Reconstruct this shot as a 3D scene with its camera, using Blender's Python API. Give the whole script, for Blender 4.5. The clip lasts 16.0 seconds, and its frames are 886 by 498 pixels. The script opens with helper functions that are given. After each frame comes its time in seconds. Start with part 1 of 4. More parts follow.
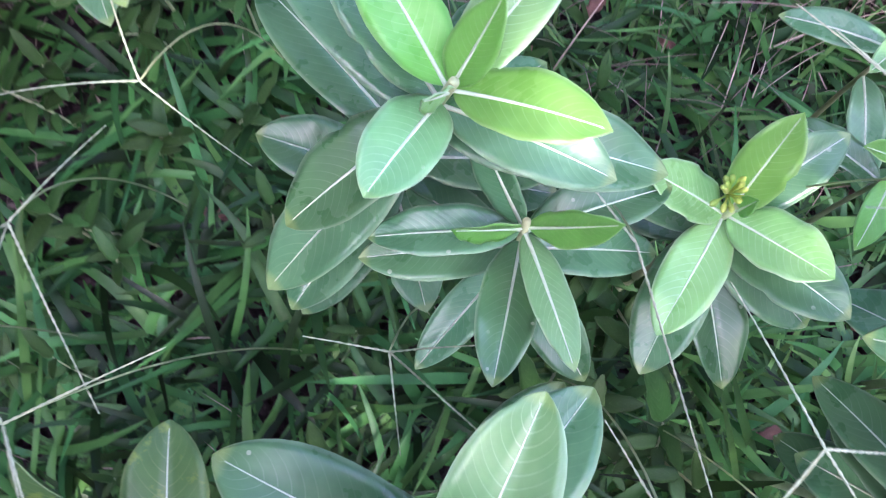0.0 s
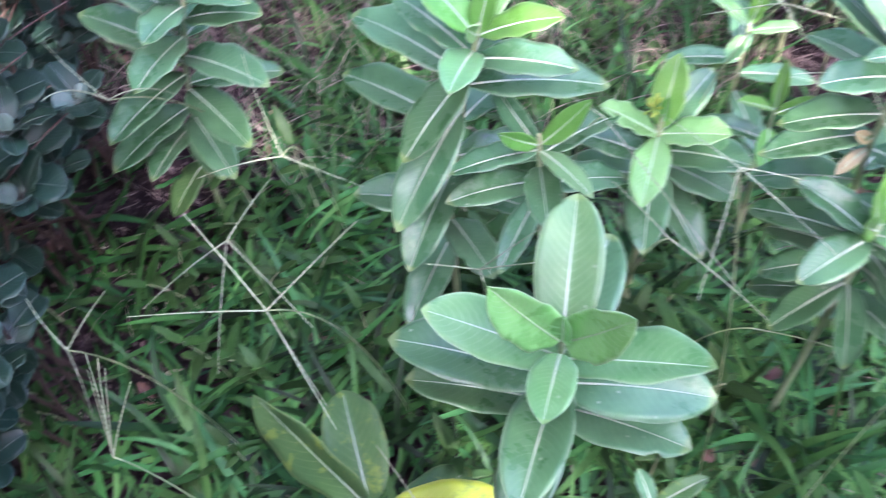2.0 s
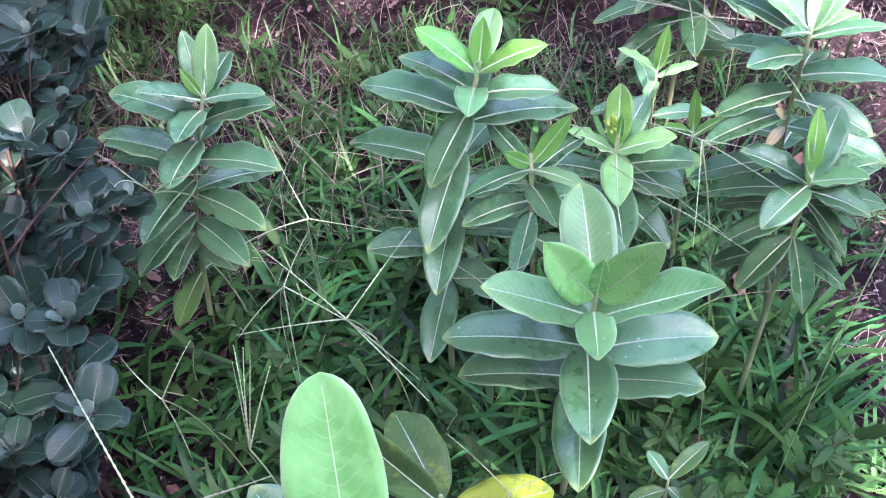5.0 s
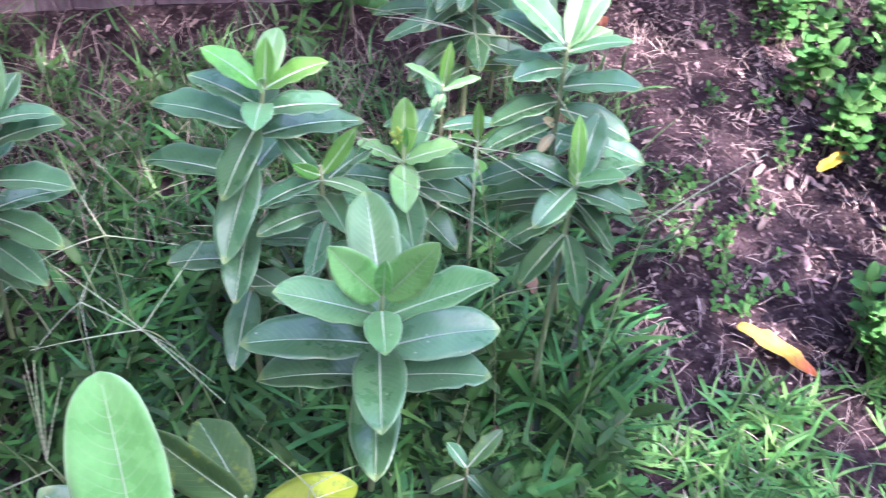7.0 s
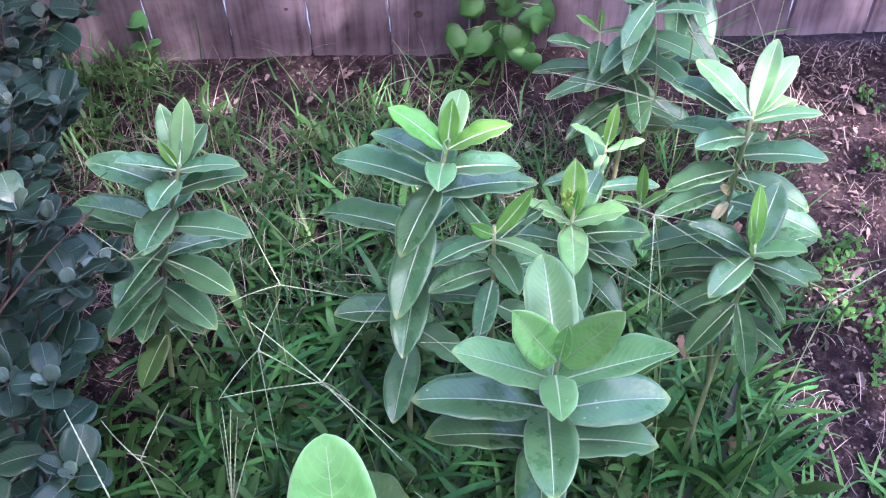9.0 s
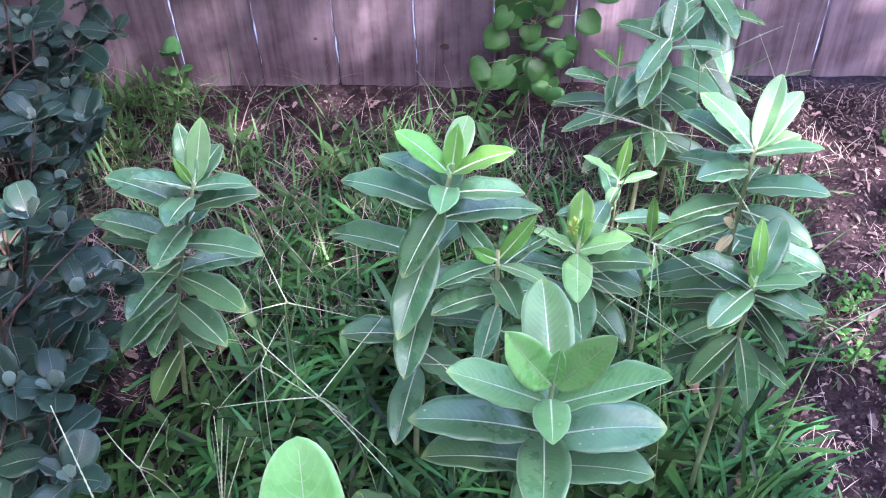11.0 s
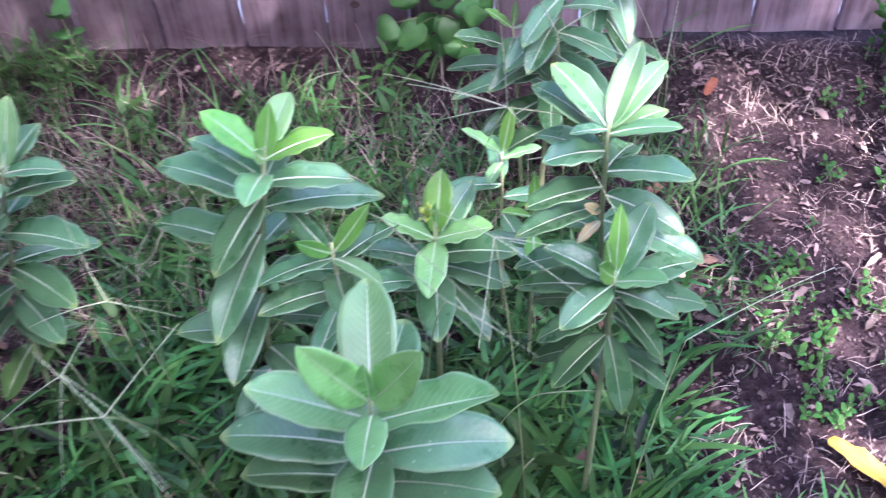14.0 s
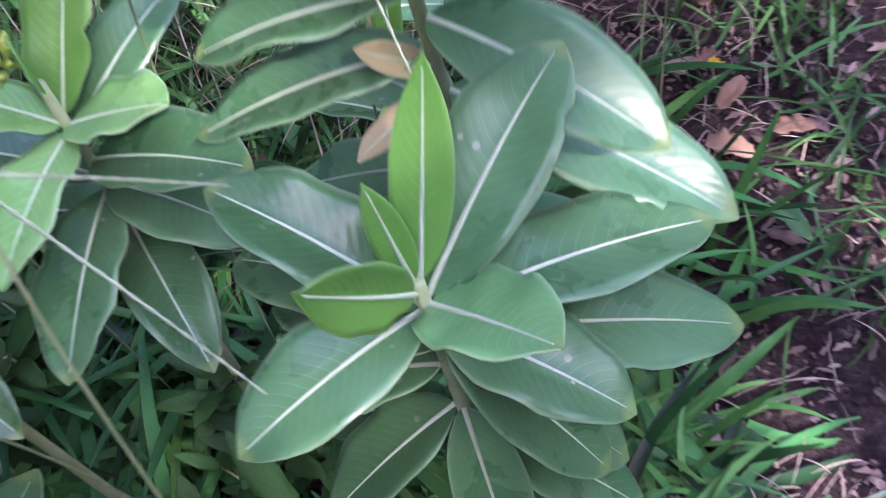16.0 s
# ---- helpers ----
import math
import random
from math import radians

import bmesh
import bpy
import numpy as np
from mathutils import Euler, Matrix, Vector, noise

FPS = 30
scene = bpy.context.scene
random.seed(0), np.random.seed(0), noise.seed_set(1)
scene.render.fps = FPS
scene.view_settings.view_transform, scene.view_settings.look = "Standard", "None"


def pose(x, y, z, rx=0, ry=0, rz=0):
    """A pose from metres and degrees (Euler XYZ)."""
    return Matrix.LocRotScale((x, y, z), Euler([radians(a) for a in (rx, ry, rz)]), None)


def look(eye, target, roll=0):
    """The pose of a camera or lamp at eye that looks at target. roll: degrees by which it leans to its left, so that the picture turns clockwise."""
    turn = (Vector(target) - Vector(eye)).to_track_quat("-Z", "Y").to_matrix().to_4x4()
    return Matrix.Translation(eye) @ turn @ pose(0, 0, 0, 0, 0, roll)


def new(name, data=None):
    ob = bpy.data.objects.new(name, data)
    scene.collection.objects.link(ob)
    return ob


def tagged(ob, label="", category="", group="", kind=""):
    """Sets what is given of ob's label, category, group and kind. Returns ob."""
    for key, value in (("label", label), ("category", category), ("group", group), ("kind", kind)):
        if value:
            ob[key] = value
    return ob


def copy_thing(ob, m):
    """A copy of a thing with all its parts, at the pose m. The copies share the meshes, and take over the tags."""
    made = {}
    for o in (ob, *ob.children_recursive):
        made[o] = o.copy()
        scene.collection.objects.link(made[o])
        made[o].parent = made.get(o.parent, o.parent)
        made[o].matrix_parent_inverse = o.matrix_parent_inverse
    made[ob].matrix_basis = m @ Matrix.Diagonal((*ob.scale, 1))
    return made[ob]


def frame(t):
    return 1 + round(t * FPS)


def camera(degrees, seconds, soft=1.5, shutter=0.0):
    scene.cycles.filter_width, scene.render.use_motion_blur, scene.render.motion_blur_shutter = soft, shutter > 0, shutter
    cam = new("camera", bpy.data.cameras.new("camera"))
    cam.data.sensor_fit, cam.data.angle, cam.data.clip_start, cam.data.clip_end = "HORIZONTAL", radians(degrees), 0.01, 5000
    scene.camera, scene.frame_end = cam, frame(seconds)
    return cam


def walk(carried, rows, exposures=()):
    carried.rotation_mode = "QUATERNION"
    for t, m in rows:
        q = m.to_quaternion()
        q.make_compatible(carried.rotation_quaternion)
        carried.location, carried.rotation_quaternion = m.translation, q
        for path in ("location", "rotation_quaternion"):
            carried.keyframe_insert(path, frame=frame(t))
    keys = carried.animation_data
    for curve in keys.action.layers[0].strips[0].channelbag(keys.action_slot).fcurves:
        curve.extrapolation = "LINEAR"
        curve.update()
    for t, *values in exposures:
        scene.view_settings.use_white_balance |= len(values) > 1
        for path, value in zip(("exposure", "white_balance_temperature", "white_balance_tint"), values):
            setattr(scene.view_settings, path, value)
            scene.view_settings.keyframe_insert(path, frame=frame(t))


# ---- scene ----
cam = camera(45.1, 16.0, soft=1.15, shutter=0.4)
PATH = [
    (0, (0.388, 0.683, 1.196), (0.206, 0.997, -0.771), -2.1),
    (0.5, (0.492, 0.59, 1.276), (0.009, 1.096, -0.598), -19.5),
    (1, (0.581, 0.511, 1.342), (-0.155, 1.087, -0.426), -31.1),
    (1.5, (0.599, 0.435, 1.409), (-0.099, 1.023, -0.371), -32.0),
    (2, (0.49, 0.227, 1.453), (0.115, 1.13, -0.292), -10.4),
    (2.5, (0.473, 0.141, 1.498), (0.339, 1.199, -0.193), -1.1),
    (3, (0.51, 0.12, 1.52), (0.264, 1.099, -0.206), -9.6),
    (3.5, (0.456, 0.051, 1.548), (0.12, 1.0, -0.18), -15.3),
    (4, (0.354, -0.023, 1.52), (0.166, 1.119, -0.111), -8.1),
    (6.5, (0.347, -0.082, 1.565), (0.254, 1.168, 0.006), -6.3),
    (7, (0.393, -0.112, 1.575), (0.572, 1.123, 0.012), 2.3),
    (7.5, (0.4, -0.127, 1.568), (0.64, 1.108, 0.013), 3.2),
    (8, (0.374, -0.097, 1.585), (0.458, 1.145, 0.019), -1.4),
    (8.5, (0.336, -0.098, 1.591), (0.329, 1.185, 0.057), -3.2),
    (9, (0.31, -0.092, 1.59), (0.297, 1.22, 0.08), -2.0),
    (11.5, (0.398, -0.132, 1.593), (0.261, 1.238, 0.143), -3.6),
    (12, (0.456, -0.146, 1.578), (0.236, 1.226, 0.139), -5.8),
    (12.5, (0.466, -0.154, 1.566), (0.218, 1.213, 0.128), -6.6),
    (13, (0.475, -0.151, 1.555), (0.208, 1.207, 0.111), -7.3),
    (13.5, (0.54, -0.127, 1.549), (0.299, 1.22, 0.091), -7.4),
    (14, (0.56, 0.025, 1.508), (0.455, 1.318, -0.015), -3.8),
    (14.5, (0.582, 0.232, 1.439), (0.587, 1.403, -0.183), -0.6),
    (15, (0.699, 0.415, 1.332), (0.63, 1.4, -0.407), -4.1),
    (15.4, (0.744, 0.523, 1.181), (0.6, 1.405, -0.608), -8.0),
    (15.5, (0.741, 0.547, 1.132), (0.591, 1.419, -0.661), -8.5),
    (15.7, (0.737, 0.577, 1.036), (0.555, 1.472, -0.743), -9.3),
    (16, (0.751, 0.606, 0.899), (0.446, 1.587, -0.817), -13.4),
]
walk(cam, [(t, look(eye, target, roll)) for t, eye, target, roll in PATH], [(0, 3.64, 6150, 34), (2, 3.82, 6150, 34), (4, 3.77, 6150, 34), (6.5, 3.74, 6050, 34), (8, 3.6, 6000, 34), (13.5, 3.7, 5950, 34), (15, 3.2, 6050, 35), (16, 3.12, 6100, 36)])

# ---------------------------------------------------------------- light
SUN_ELEV, SUN_AZIM = radians(50), radians(-52)      # azimuth from +x towards +y
world = bpy.data.worlds.new("sky")
scene.world = world
world.use_nodes = True
wn, wl = world.node_tree.nodes, world.node_tree.links
wn.clear()
sky = wn.new("ShaderNodeTexSky")
sky.sky_type = 'NISHITA'
sky.sun_disc = False
sky.sun_elevation = SUN_ELEV
sky.sun_rotation = radians(90) - SUN_AZIM
sky.air_density = 1.0
sky.dust_density = 2.0
back = wn.new("ShaderNodeBackground")
back.inputs["Strength"].default_value = 0.15
wout = wn.new("ShaderNodeOutputWorld")
wl.new(sky.outputs[0], back.inputs[0])
wl.new(back.outputs[0], wout.inputs[0])
sun_data = bpy.data.lights.new("sun", 'SUN')
sun_data.energy = 3.6
sun_data.angle = radians(0.53)
sun_data.color = (1.0, 0.95, 0.86)
sun = new("sun", sun_data)
SUN_DIR = Vector((math.cos(SUN_ELEV) * math.cos(SUN_AZIM), math.cos(SUN_ELEV) * math.sin(SUN_AZIM), math.sin(SUN_ELEV)))
sun.matrix_world = look(SUN_DIR * 20, (0, 0, 0))


# ---------------------------------------------------------------- materials
def material(name):
    m = bpy.data.materials.new(name)
    m.use_nodes = True
    nt = m.node_tree
    nt.nodes.clear()
    return m, nt, nt.nodes, nt.links


def node(nt, kind, **values):
    n = nt.nodes.new(kind)
    for key, value in values.items():
        n.inputs[key].default_value = value
    return n


def mathn(nt, op, a, b=None, c=None, clamp=False):
    n = nt.nodes.new("ShaderNodeMath")
    n.operation = op
    n.use_clamp = clamp
    for i, v in enumerate((a, b, c)):
        if v is None:
            continue
        if isinstance(v, (int, float)):
            n.inputs[i].default_value = v
        else:
            nt.links.new(v, n.inputs[i])
    return n.outputs[0]


def mix(nt, fac, a, b, blend='MIX'):
    n = nt.nodes.new("ShaderNodeMix")
    n.data_type = 'RGBA'
    n.blend_type = blend
    for i, v in ((0, fac), (6, a), (7, b)):
        if isinstance(v, (int, float)):
            n.inputs[i].default_value = v
        elif isinstance(v, tuple):
            n.inputs[i].default_value = (*v, 1.0)
        else:
            nt.links.new(v, n.inputs[i])
    return n.outputs[2]


def noisen(nt, scale, detail=3.0, rough=0.55, vec=None, out=0):
    n = nt.nodes.new("ShaderNodeTexNoise")
    n.inputs["Scale"].default_value = scale
    n.inputs["Detail"].default_value = detail
    n.inputs["Roughness"].default_value = rough
    if vec is not None:
        nt.links.new(vec, n.inputs["Vector"])
    return n.outputs[out]


def ramp(nt, fac, *stops):
    n = nt.nodes.new("ShaderNodeValToRGB")
    while len(n.color_ramp.elements) < len(stops):
        n.color_ramp.elements.new(0.5)
    for e, (p, c) in zip(n.color_ramp.elements, stops):
        e.position = p
        e.color = (*c, 1.0) if isinstance(c, tuple) else (c, c, c, 1.0)
    nt.links.new(fac, n.inputs[0])
    return n.outputs[0]


def finish(nt, colour, rough=0.6, bump=None, strength=0.3, distance=0.002, through_leaf=0.0, through_colour=None, spec=0.5):
    """A surface of that colour; through_leaf: the share of light that passes through a leaf."""
    b = nt.nodes.new("ShaderNodeBsdfPrincipled")
    out = nt.nodes.new("ShaderNodeOutputMaterial")
    if isinstance(colour, tuple):
        b.inputs["Base Color"].default_value = (*colour, 1)
    else:
        nt.links.new(colour, b.inputs["Base Color"])
    if isinstance(rough, (int, float)):
        b.inputs["Roughness"].default_value = rough
    else:
        nt.links.new(rough, b.inputs["Roughness"])
    b.inputs["Specular IOR Level"].default_value = spec
    normal = None
    if bump is not None:
        bn = nt.nodes.new("ShaderNodeBump")
        bn.inputs["Strength"].default_value = strength
        bn.inputs["Distance"].default_value = distance
        nt.links.new(bump, bn.inputs["Height"])
        normal = bn.outputs[0]
        nt.links.new(normal, b.inputs["Normal"])
    last = b.outputs[0]
    if through_leaf > 0:
        tr = nt.nodes.new("ShaderNodeBsdfTranslucent")
        source = through_colour if through_colour is not None else colour
        if isinstance(source, tuple):
            tr.inputs[0].default_value = (*source, 1)
        else:
            nt.links.new(source, tr.inputs[0])
        ms = nt.nodes.new("ShaderNodeMixShader")
        ms.inputs[0].default_value = through_leaf
        nt.links.new(last, ms.inputs[1])
        nt.links.new(tr.outputs[0], ms.inputs[2])
        last = ms.outputs[0]
    nt.links.new(last, out.inputs[0])


def leaf_material(name, dark, light, vein, veins=11.0, rough=0.42, blotch=None, through_leaf=0.25, margin=0.35, slant=2.2, spec=0.5, vein_show=0.34, specks=False, end=None, tipped=0.0):
    """A leaf blade: u runs across (0..1, midrib at 0.5), v along it. Feathered side veins, pale margin, blotches."""
    m, nt, ns, ln = material(name)
    uv = ns.new("ShaderNodeUVMap")
    sep = ns.new("ShaderNodeSeparateXYZ")
    ln.new(uv.outputs[0], sep.inputs[0])
    info = ns.new("ShaderNodeObjectInfo")
    rnd = info.outputs["Random"]
    tex = ns.new("ShaderNodeTexCoord")
    across = mathn(nt, 'ABSOLUTE', mathn(nt, 'MULTIPLY_ADD', sep.outputs[0], 2.0, -1.0))
    wob = noisen(nt, 9.0, 2, 0.5, tex.outputs["Object"])
    bend = mathn(nt, 'MULTIPLY', mathn(nt, 'POWER', across, 1.4), -slant / veins * 1.6)
    run = mathn(nt, 'ADD', mathn(nt, 'ADD', sep.outputs[1], bend), mathn(nt, 'MULTIPLY', wob, 0.05))
    saw = mathn(nt, 'FRACT', mathn(nt, 'MULTIPLY', run, veins))
    line = mathn(nt, 'ABSOLUTE', mathn(nt, 'SUBTRACT', saw, 0.5))
    side = mathn(nt, 'SUBTRACT', 1.0, mathn(nt, 'MULTIPLY', line, 13.0), clamp=True)
    side = mathn(nt, 'MULTIPLY', side, mathn(nt, 'SUBTRACT', 1.05, across, clamp=True))
    edge = mathn(nt, 'MULTIPLY', mathn(nt, 'SUBTRACT', across, 0.9), 10.0, clamp=True)
    big = noisen(nt, 20.0, 4, 0.6, tex.outputs["Object"])
    fine = noisen(nt, 220.0, 3, 0.6, tex.outputs["Object"])
    body = mix(nt, ramp(nt, big, (0.3, 0.0), (0.7, 1.0)), dark, light)
    hsv = ns.new("ShaderNodeHueSaturation")
    ln.new(body, hsv.inputs["Color"])
    ln.new(mathn(nt, 'MULTIPLY_ADD', rnd, 0.5, 0.75), hsv.inputs["Value"])
    ln.new(mathn(nt, 'MULTIPLY_ADD', rnd, 0.03, 0.485), hsv.inputs["Hue"])
    body = hsv.outputs[0]
    body = mix(nt, mathn(nt, 'MULTIPLY', fine, 0.25), body, tuple(c * 0.6 for c in dark))
    if blotch:
        spot = noisen(nt, 45.0, 4, 0.7, tex.outputs["Object"])
        body = mix(nt, ramp(nt, spot, (0.56, 0.0), (0.66, 0.85)), body, blotch)
    if end:
        body = mix(nt, ramp(nt, mathn(nt, 'ADD', sep.outputs[1], mathn(nt, 'MULTIPLY', big, 0.3)), (0.8, 0.0), (1.05, 0.9)), body, end)
    body = mix(nt, mathn(nt, 'MULTIPLY', side, vein_show), body, vein)
    if tipped:
        body = mix(nt, ramp(nt, mathn(nt, 'MULTIPLY_ADD', big, 0.08, sep.outputs[1]), (0.965, 0.0), (1.03, tipped)), body, (0.5, 0.58, 0.16))
    if specks:
        cell = ns.new("ShaderNodeTexVoronoi")
        cell.inputs["Scale"].default_value = 70.0
        ln.new(tex.outputs["Object"], cell.inputs["Vector"])
        few = ramp(nt, noisen(nt, 25.0, 2, 0.5, tex.outputs["Object"]), (0.55, 0.0), (0.62, 1.0))
        dot = mathn(nt, 'MULTIPLY', mathn(nt, 'LESS_THAN', cell.outputs["Distance"], 0.11), few)
        body = mix(nt, mathn(nt, 'MULTIPLY', dot, 0.55), body, (0.6, 0.66, 0.5))
    body = mix(nt, mathn(nt, 'MULTIPLY', edge, margin), body, vein)
    height = mathn(nt, 'ADD', mathn(nt, 'ADD', mathn(nt, 'MULTIPLY', line, 0.7), mathn(nt, 'MULTIPLY', fine, 0.25)), mathn(nt, 'MULTIPLY', big, 2.5))
    rough_n = mathn(nt, 'MULTIPLY_ADD', big, 0.35, rough - 0.16)
    finish(nt, body, rough_n, height, 0.2, 0.0012, through_leaf, mix(nt, 0.5, body, tuple(min(1.0, c * 2.2) for c in light)), spec=spec)
    return m


def plain_material(name, a, b, scale=30.0, rough=0.6, bump_scale=None, strength=0.3, distance=0.002, through_leaf=0.0, island=False, spread=0.4, spec=0.4):
    m, nt, ns, ln = material(name)
    tex = ns.new("ShaderNodeTexCoord")
    n1 = noisen(nt, scale, 4, 0.6, tex.outputs["Object"])
    body = mix(nt, ramp(nt, n1, (0.3, 0.0), (0.7, 1.0)), a, b)
    if island:
        geo = ns.new("ShaderNodeNewGeometry")
        rnd = geo.outputs["Random Per Island"]
    else:
        rnd = ns.new("ShaderNodeObjectInfo").outputs["Random"]
    hsv = ns.new("ShaderNodeHueSaturation")
    ln.new(body, hsv.inputs["Color"])
    ln.new(mathn(nt, 'MULTIPLY_ADD', rnd, 2 * spread, 1 - spread), hsv.inputs["Value"])
    ln.new(mathn(nt, 'MULTIPLY_ADD', mathn(nt, 'FRACT', mathn(nt, 'MULTIPLY', rnd, 7.31)), 0.05, 0.475), hsv.inputs["Hue"])
    height = noisen(nt, bump_scale or scale * 6, 4, 0.6, tex.outputs["Object"])
    finish(nt, hsv.outputs[0], rough, height, strength, distance, through_leaf, None, spec)
    return m


MILK = leaf_material("milkweed_leaf", (0.066, 0.20, 0.085), (0.14, 0.33, 0.15), (0.47, 0.66, 0.43), 17, 0.28, margin=0.45, spec=0.62, vein_show=0.2, specks=True, through_leaf=0.16, tipped=0.3)
# Paler young tone; on the tall right-hand milkweed it stands for sunlit leaves.
PALE = leaf_material("pale_milkweed_leaf", (0.12, 0.34, 0.12), (0.25, 0.52, 0.22), (0.6, 0.8, 0.52), 16, 0.3, through_leaf=0.25, margin=0.5, spec=0.6, vein_show=0.42, specks=True, tipped=0.25)
# Young leaf tone, raised further to stand for leaves that catch the light.
LIT_LEAF = leaf_material("lit_milkweed_leaf", (0.22, 0.57, 0.165), (0.37, 0.75, 0.29), (0.68, 0.86, 0.58), 15, 0.27, through_leaf=0.3, margin=0.6, spec=0.6, vein_show=0.62)
YOUNG = leaf_material("young_milkweed_leaf", (0.13, 0.42, 0.07), (0.26, 0.61, 0.15), (0.58, 0.8, 0.45), 14, 0.3, through_leaf=0.35, spec=0.5, vein_show=0.28)
YELLOWED = leaf_material("yellowed_milkweed_leaf", (0.27, 0.43, 0.03), (0.46, 0.6, 0.06), (0.6, 0.7, 0.3), 12, 0.5, blotch=(0.08, 0.2, 0.05))
MOTTLED = leaf_material("mottled_milkweed_leaf", (0.06, 0.175, 0.06), (0.125, 0.27, 0.09), (0.4, 0.52, 0.24), 12, 0.4, blotch=(0.25, 0.36, 0.07))
WITHERED = leaf_material("withered_milkweed_leaf", (0.62, 0.54, 0.27), (0.76, 0.69, 0.42), (0.76, 0.7, 0.48), 9, 0.6, through_leaf=0.2)
RIB = plain_material("pale_midrib", (0.6, 0.72, 0.54), (0.76, 0.86, 0.69), 60, 0.45, spread=0.15, through_leaf=0.15)
STEM = plain_material("milkweed_stem", (0.3, 0.39, 0.19), (0.46, 0.51, 0.3), 40, 0.5, spread=0.2)
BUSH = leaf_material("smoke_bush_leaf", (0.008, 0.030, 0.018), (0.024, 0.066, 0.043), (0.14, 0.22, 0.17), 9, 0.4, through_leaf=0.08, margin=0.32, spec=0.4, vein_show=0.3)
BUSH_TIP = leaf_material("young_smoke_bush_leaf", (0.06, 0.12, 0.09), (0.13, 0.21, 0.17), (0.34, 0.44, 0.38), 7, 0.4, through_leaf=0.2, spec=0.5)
TWIG = plain_material("bush_leaf_stalk", (0.08, 0.11, 0.095), (0.15, 0.18, 0.15), 60, 0.5, spread=0.2)
BARK = plain_material("bush_bark", (0.05, 0.03, 0.025), (0.13, 0.085, 0.068), 50, 0.8, spread=0.2)
GRASS = plain_material("grass_blade", (0.016, 0.078, 0.018), (0.055, 0.18, 0.045), 12, 0.42, island=True, spread=0.85, through_leaf=0.06, spec=0.26)
LAWN = plain_material("lawn_blade", (0.055, 0.18, 0.045), (0.14, 0.34, 0.09), 12, 0.48, island=True, spread=0.6, through_leaf=0.22, spec=0.3)
STRAW = plain_material("dry_straw", (0.2, 0.14, 0.125), (0.5, 0.4, 0.35), 20, 0.65, island=True, spread=0.6)
SPIKE = plain_material("grass_seed_spike", (0.32, 0.41, 0.26), (0.54, 0.6, 0.41), 300, 0.55, spread=0.3, through_leaf=0.15)
STALK = plain_material("pale_grass_stalk", (0.26, 0.36, 0.16), (0.42, 0.5, 0.27), 60, 0.5, spread=0.25)
THIN = plain_material("thin_grass_blade", (0.035, 0.12, 0.035), (0.10, 0.24, 0.075), 12, 0.45, island=True, spread=0.7, through_leaf=0.15, spec=0.35)
CHIP = plain_material("mulch_chip", (0.05, 0.033, 0.035), (0.24, 0.17, 0.165), 25, 0.9, island=True, spread=0.8)
WEED = leaf_material("weed_leaf", (0.026, 0.088, 0.02), (0.062, 0.16, 0.038), (0.14, 0.25, 0.09), 7, 0.5, through_leaf=0.15, spec=0.35)
MINT = leaf_material("mint_leaf", (0.045, 0.17, 0.04), (0.11, 0.30, 0.075), (0.2, 0.42, 0.14), 7, 0.55, through_leaf=0.25, spec=0.22, vein_show=0.5)
VINE = leaf_material("vine_leaf", (0.042, 0.165, 0.042), (0.105, 0.29, 0.08), (0.2, 0.38, 0.15), 7, 0.45, through_leaf=0.25)
FALLEN = leaf_material("fallen_yellow_leaf", (0.72, 0.44, 0.04), (0.85, 0.62, 0.1), (0.8, 0.58, 0.2), 9, 0.5, through_leaf=0.2, end=(0.62, 0.10, 0.04))
RUST = leaf_material("rust_orange_leaf", (0.42, 0.10, 0.03), (0.66, 0.3, 0.14), (0.6, 0.4, 0.3), 9, 0.6, through_leaf=0.15)
DEAD = leaf_material("dead_brown_leaf", (0.17, 0.085, 0.06), (0.34, 0.2, 0.15), (0.4, 0.28, 0.22), 9, 0.7, through_leaf=0.1)


def soil_material():
    m, nt, ns, ln = material("bare_soil")
    tex = ns.new("ShaderNodeTexCoord")
    p = tex.outputs["Object"]
    big = noisen(nt, 3.0, 4, 0.6, p)
    mid = noisen(nt, 38.0, 6, 0.7, p)
    fine = noisen(nt, 160.0, 4, 0.7, p)
    c = mix(nt, ramp(nt, big, (0.35, 0.0), (0.65, 1.0)), (0.024, 0.015, 0.018), (0.075, 0.048, 0.055))
    c = mix(nt, ramp(nt, mid, (0.45, 0.0), (0.75, 0.8)), c, (0.18, 0.125, 0.13))
    c = mix(nt, ramp(nt, fine, (0.45, 0.0), (0.7, 0.55)), c, (0.010, 0.006, 0.007))
    h = mathn(nt, 'ADD', mathn(nt, 'MULTIPLY', mid, 0.6), mathn(nt, 'MULTIPLY', fine, 0.4))
    finish(nt, c, 0.95, h, 1.0, 0.03, spec=0.12)
    return m


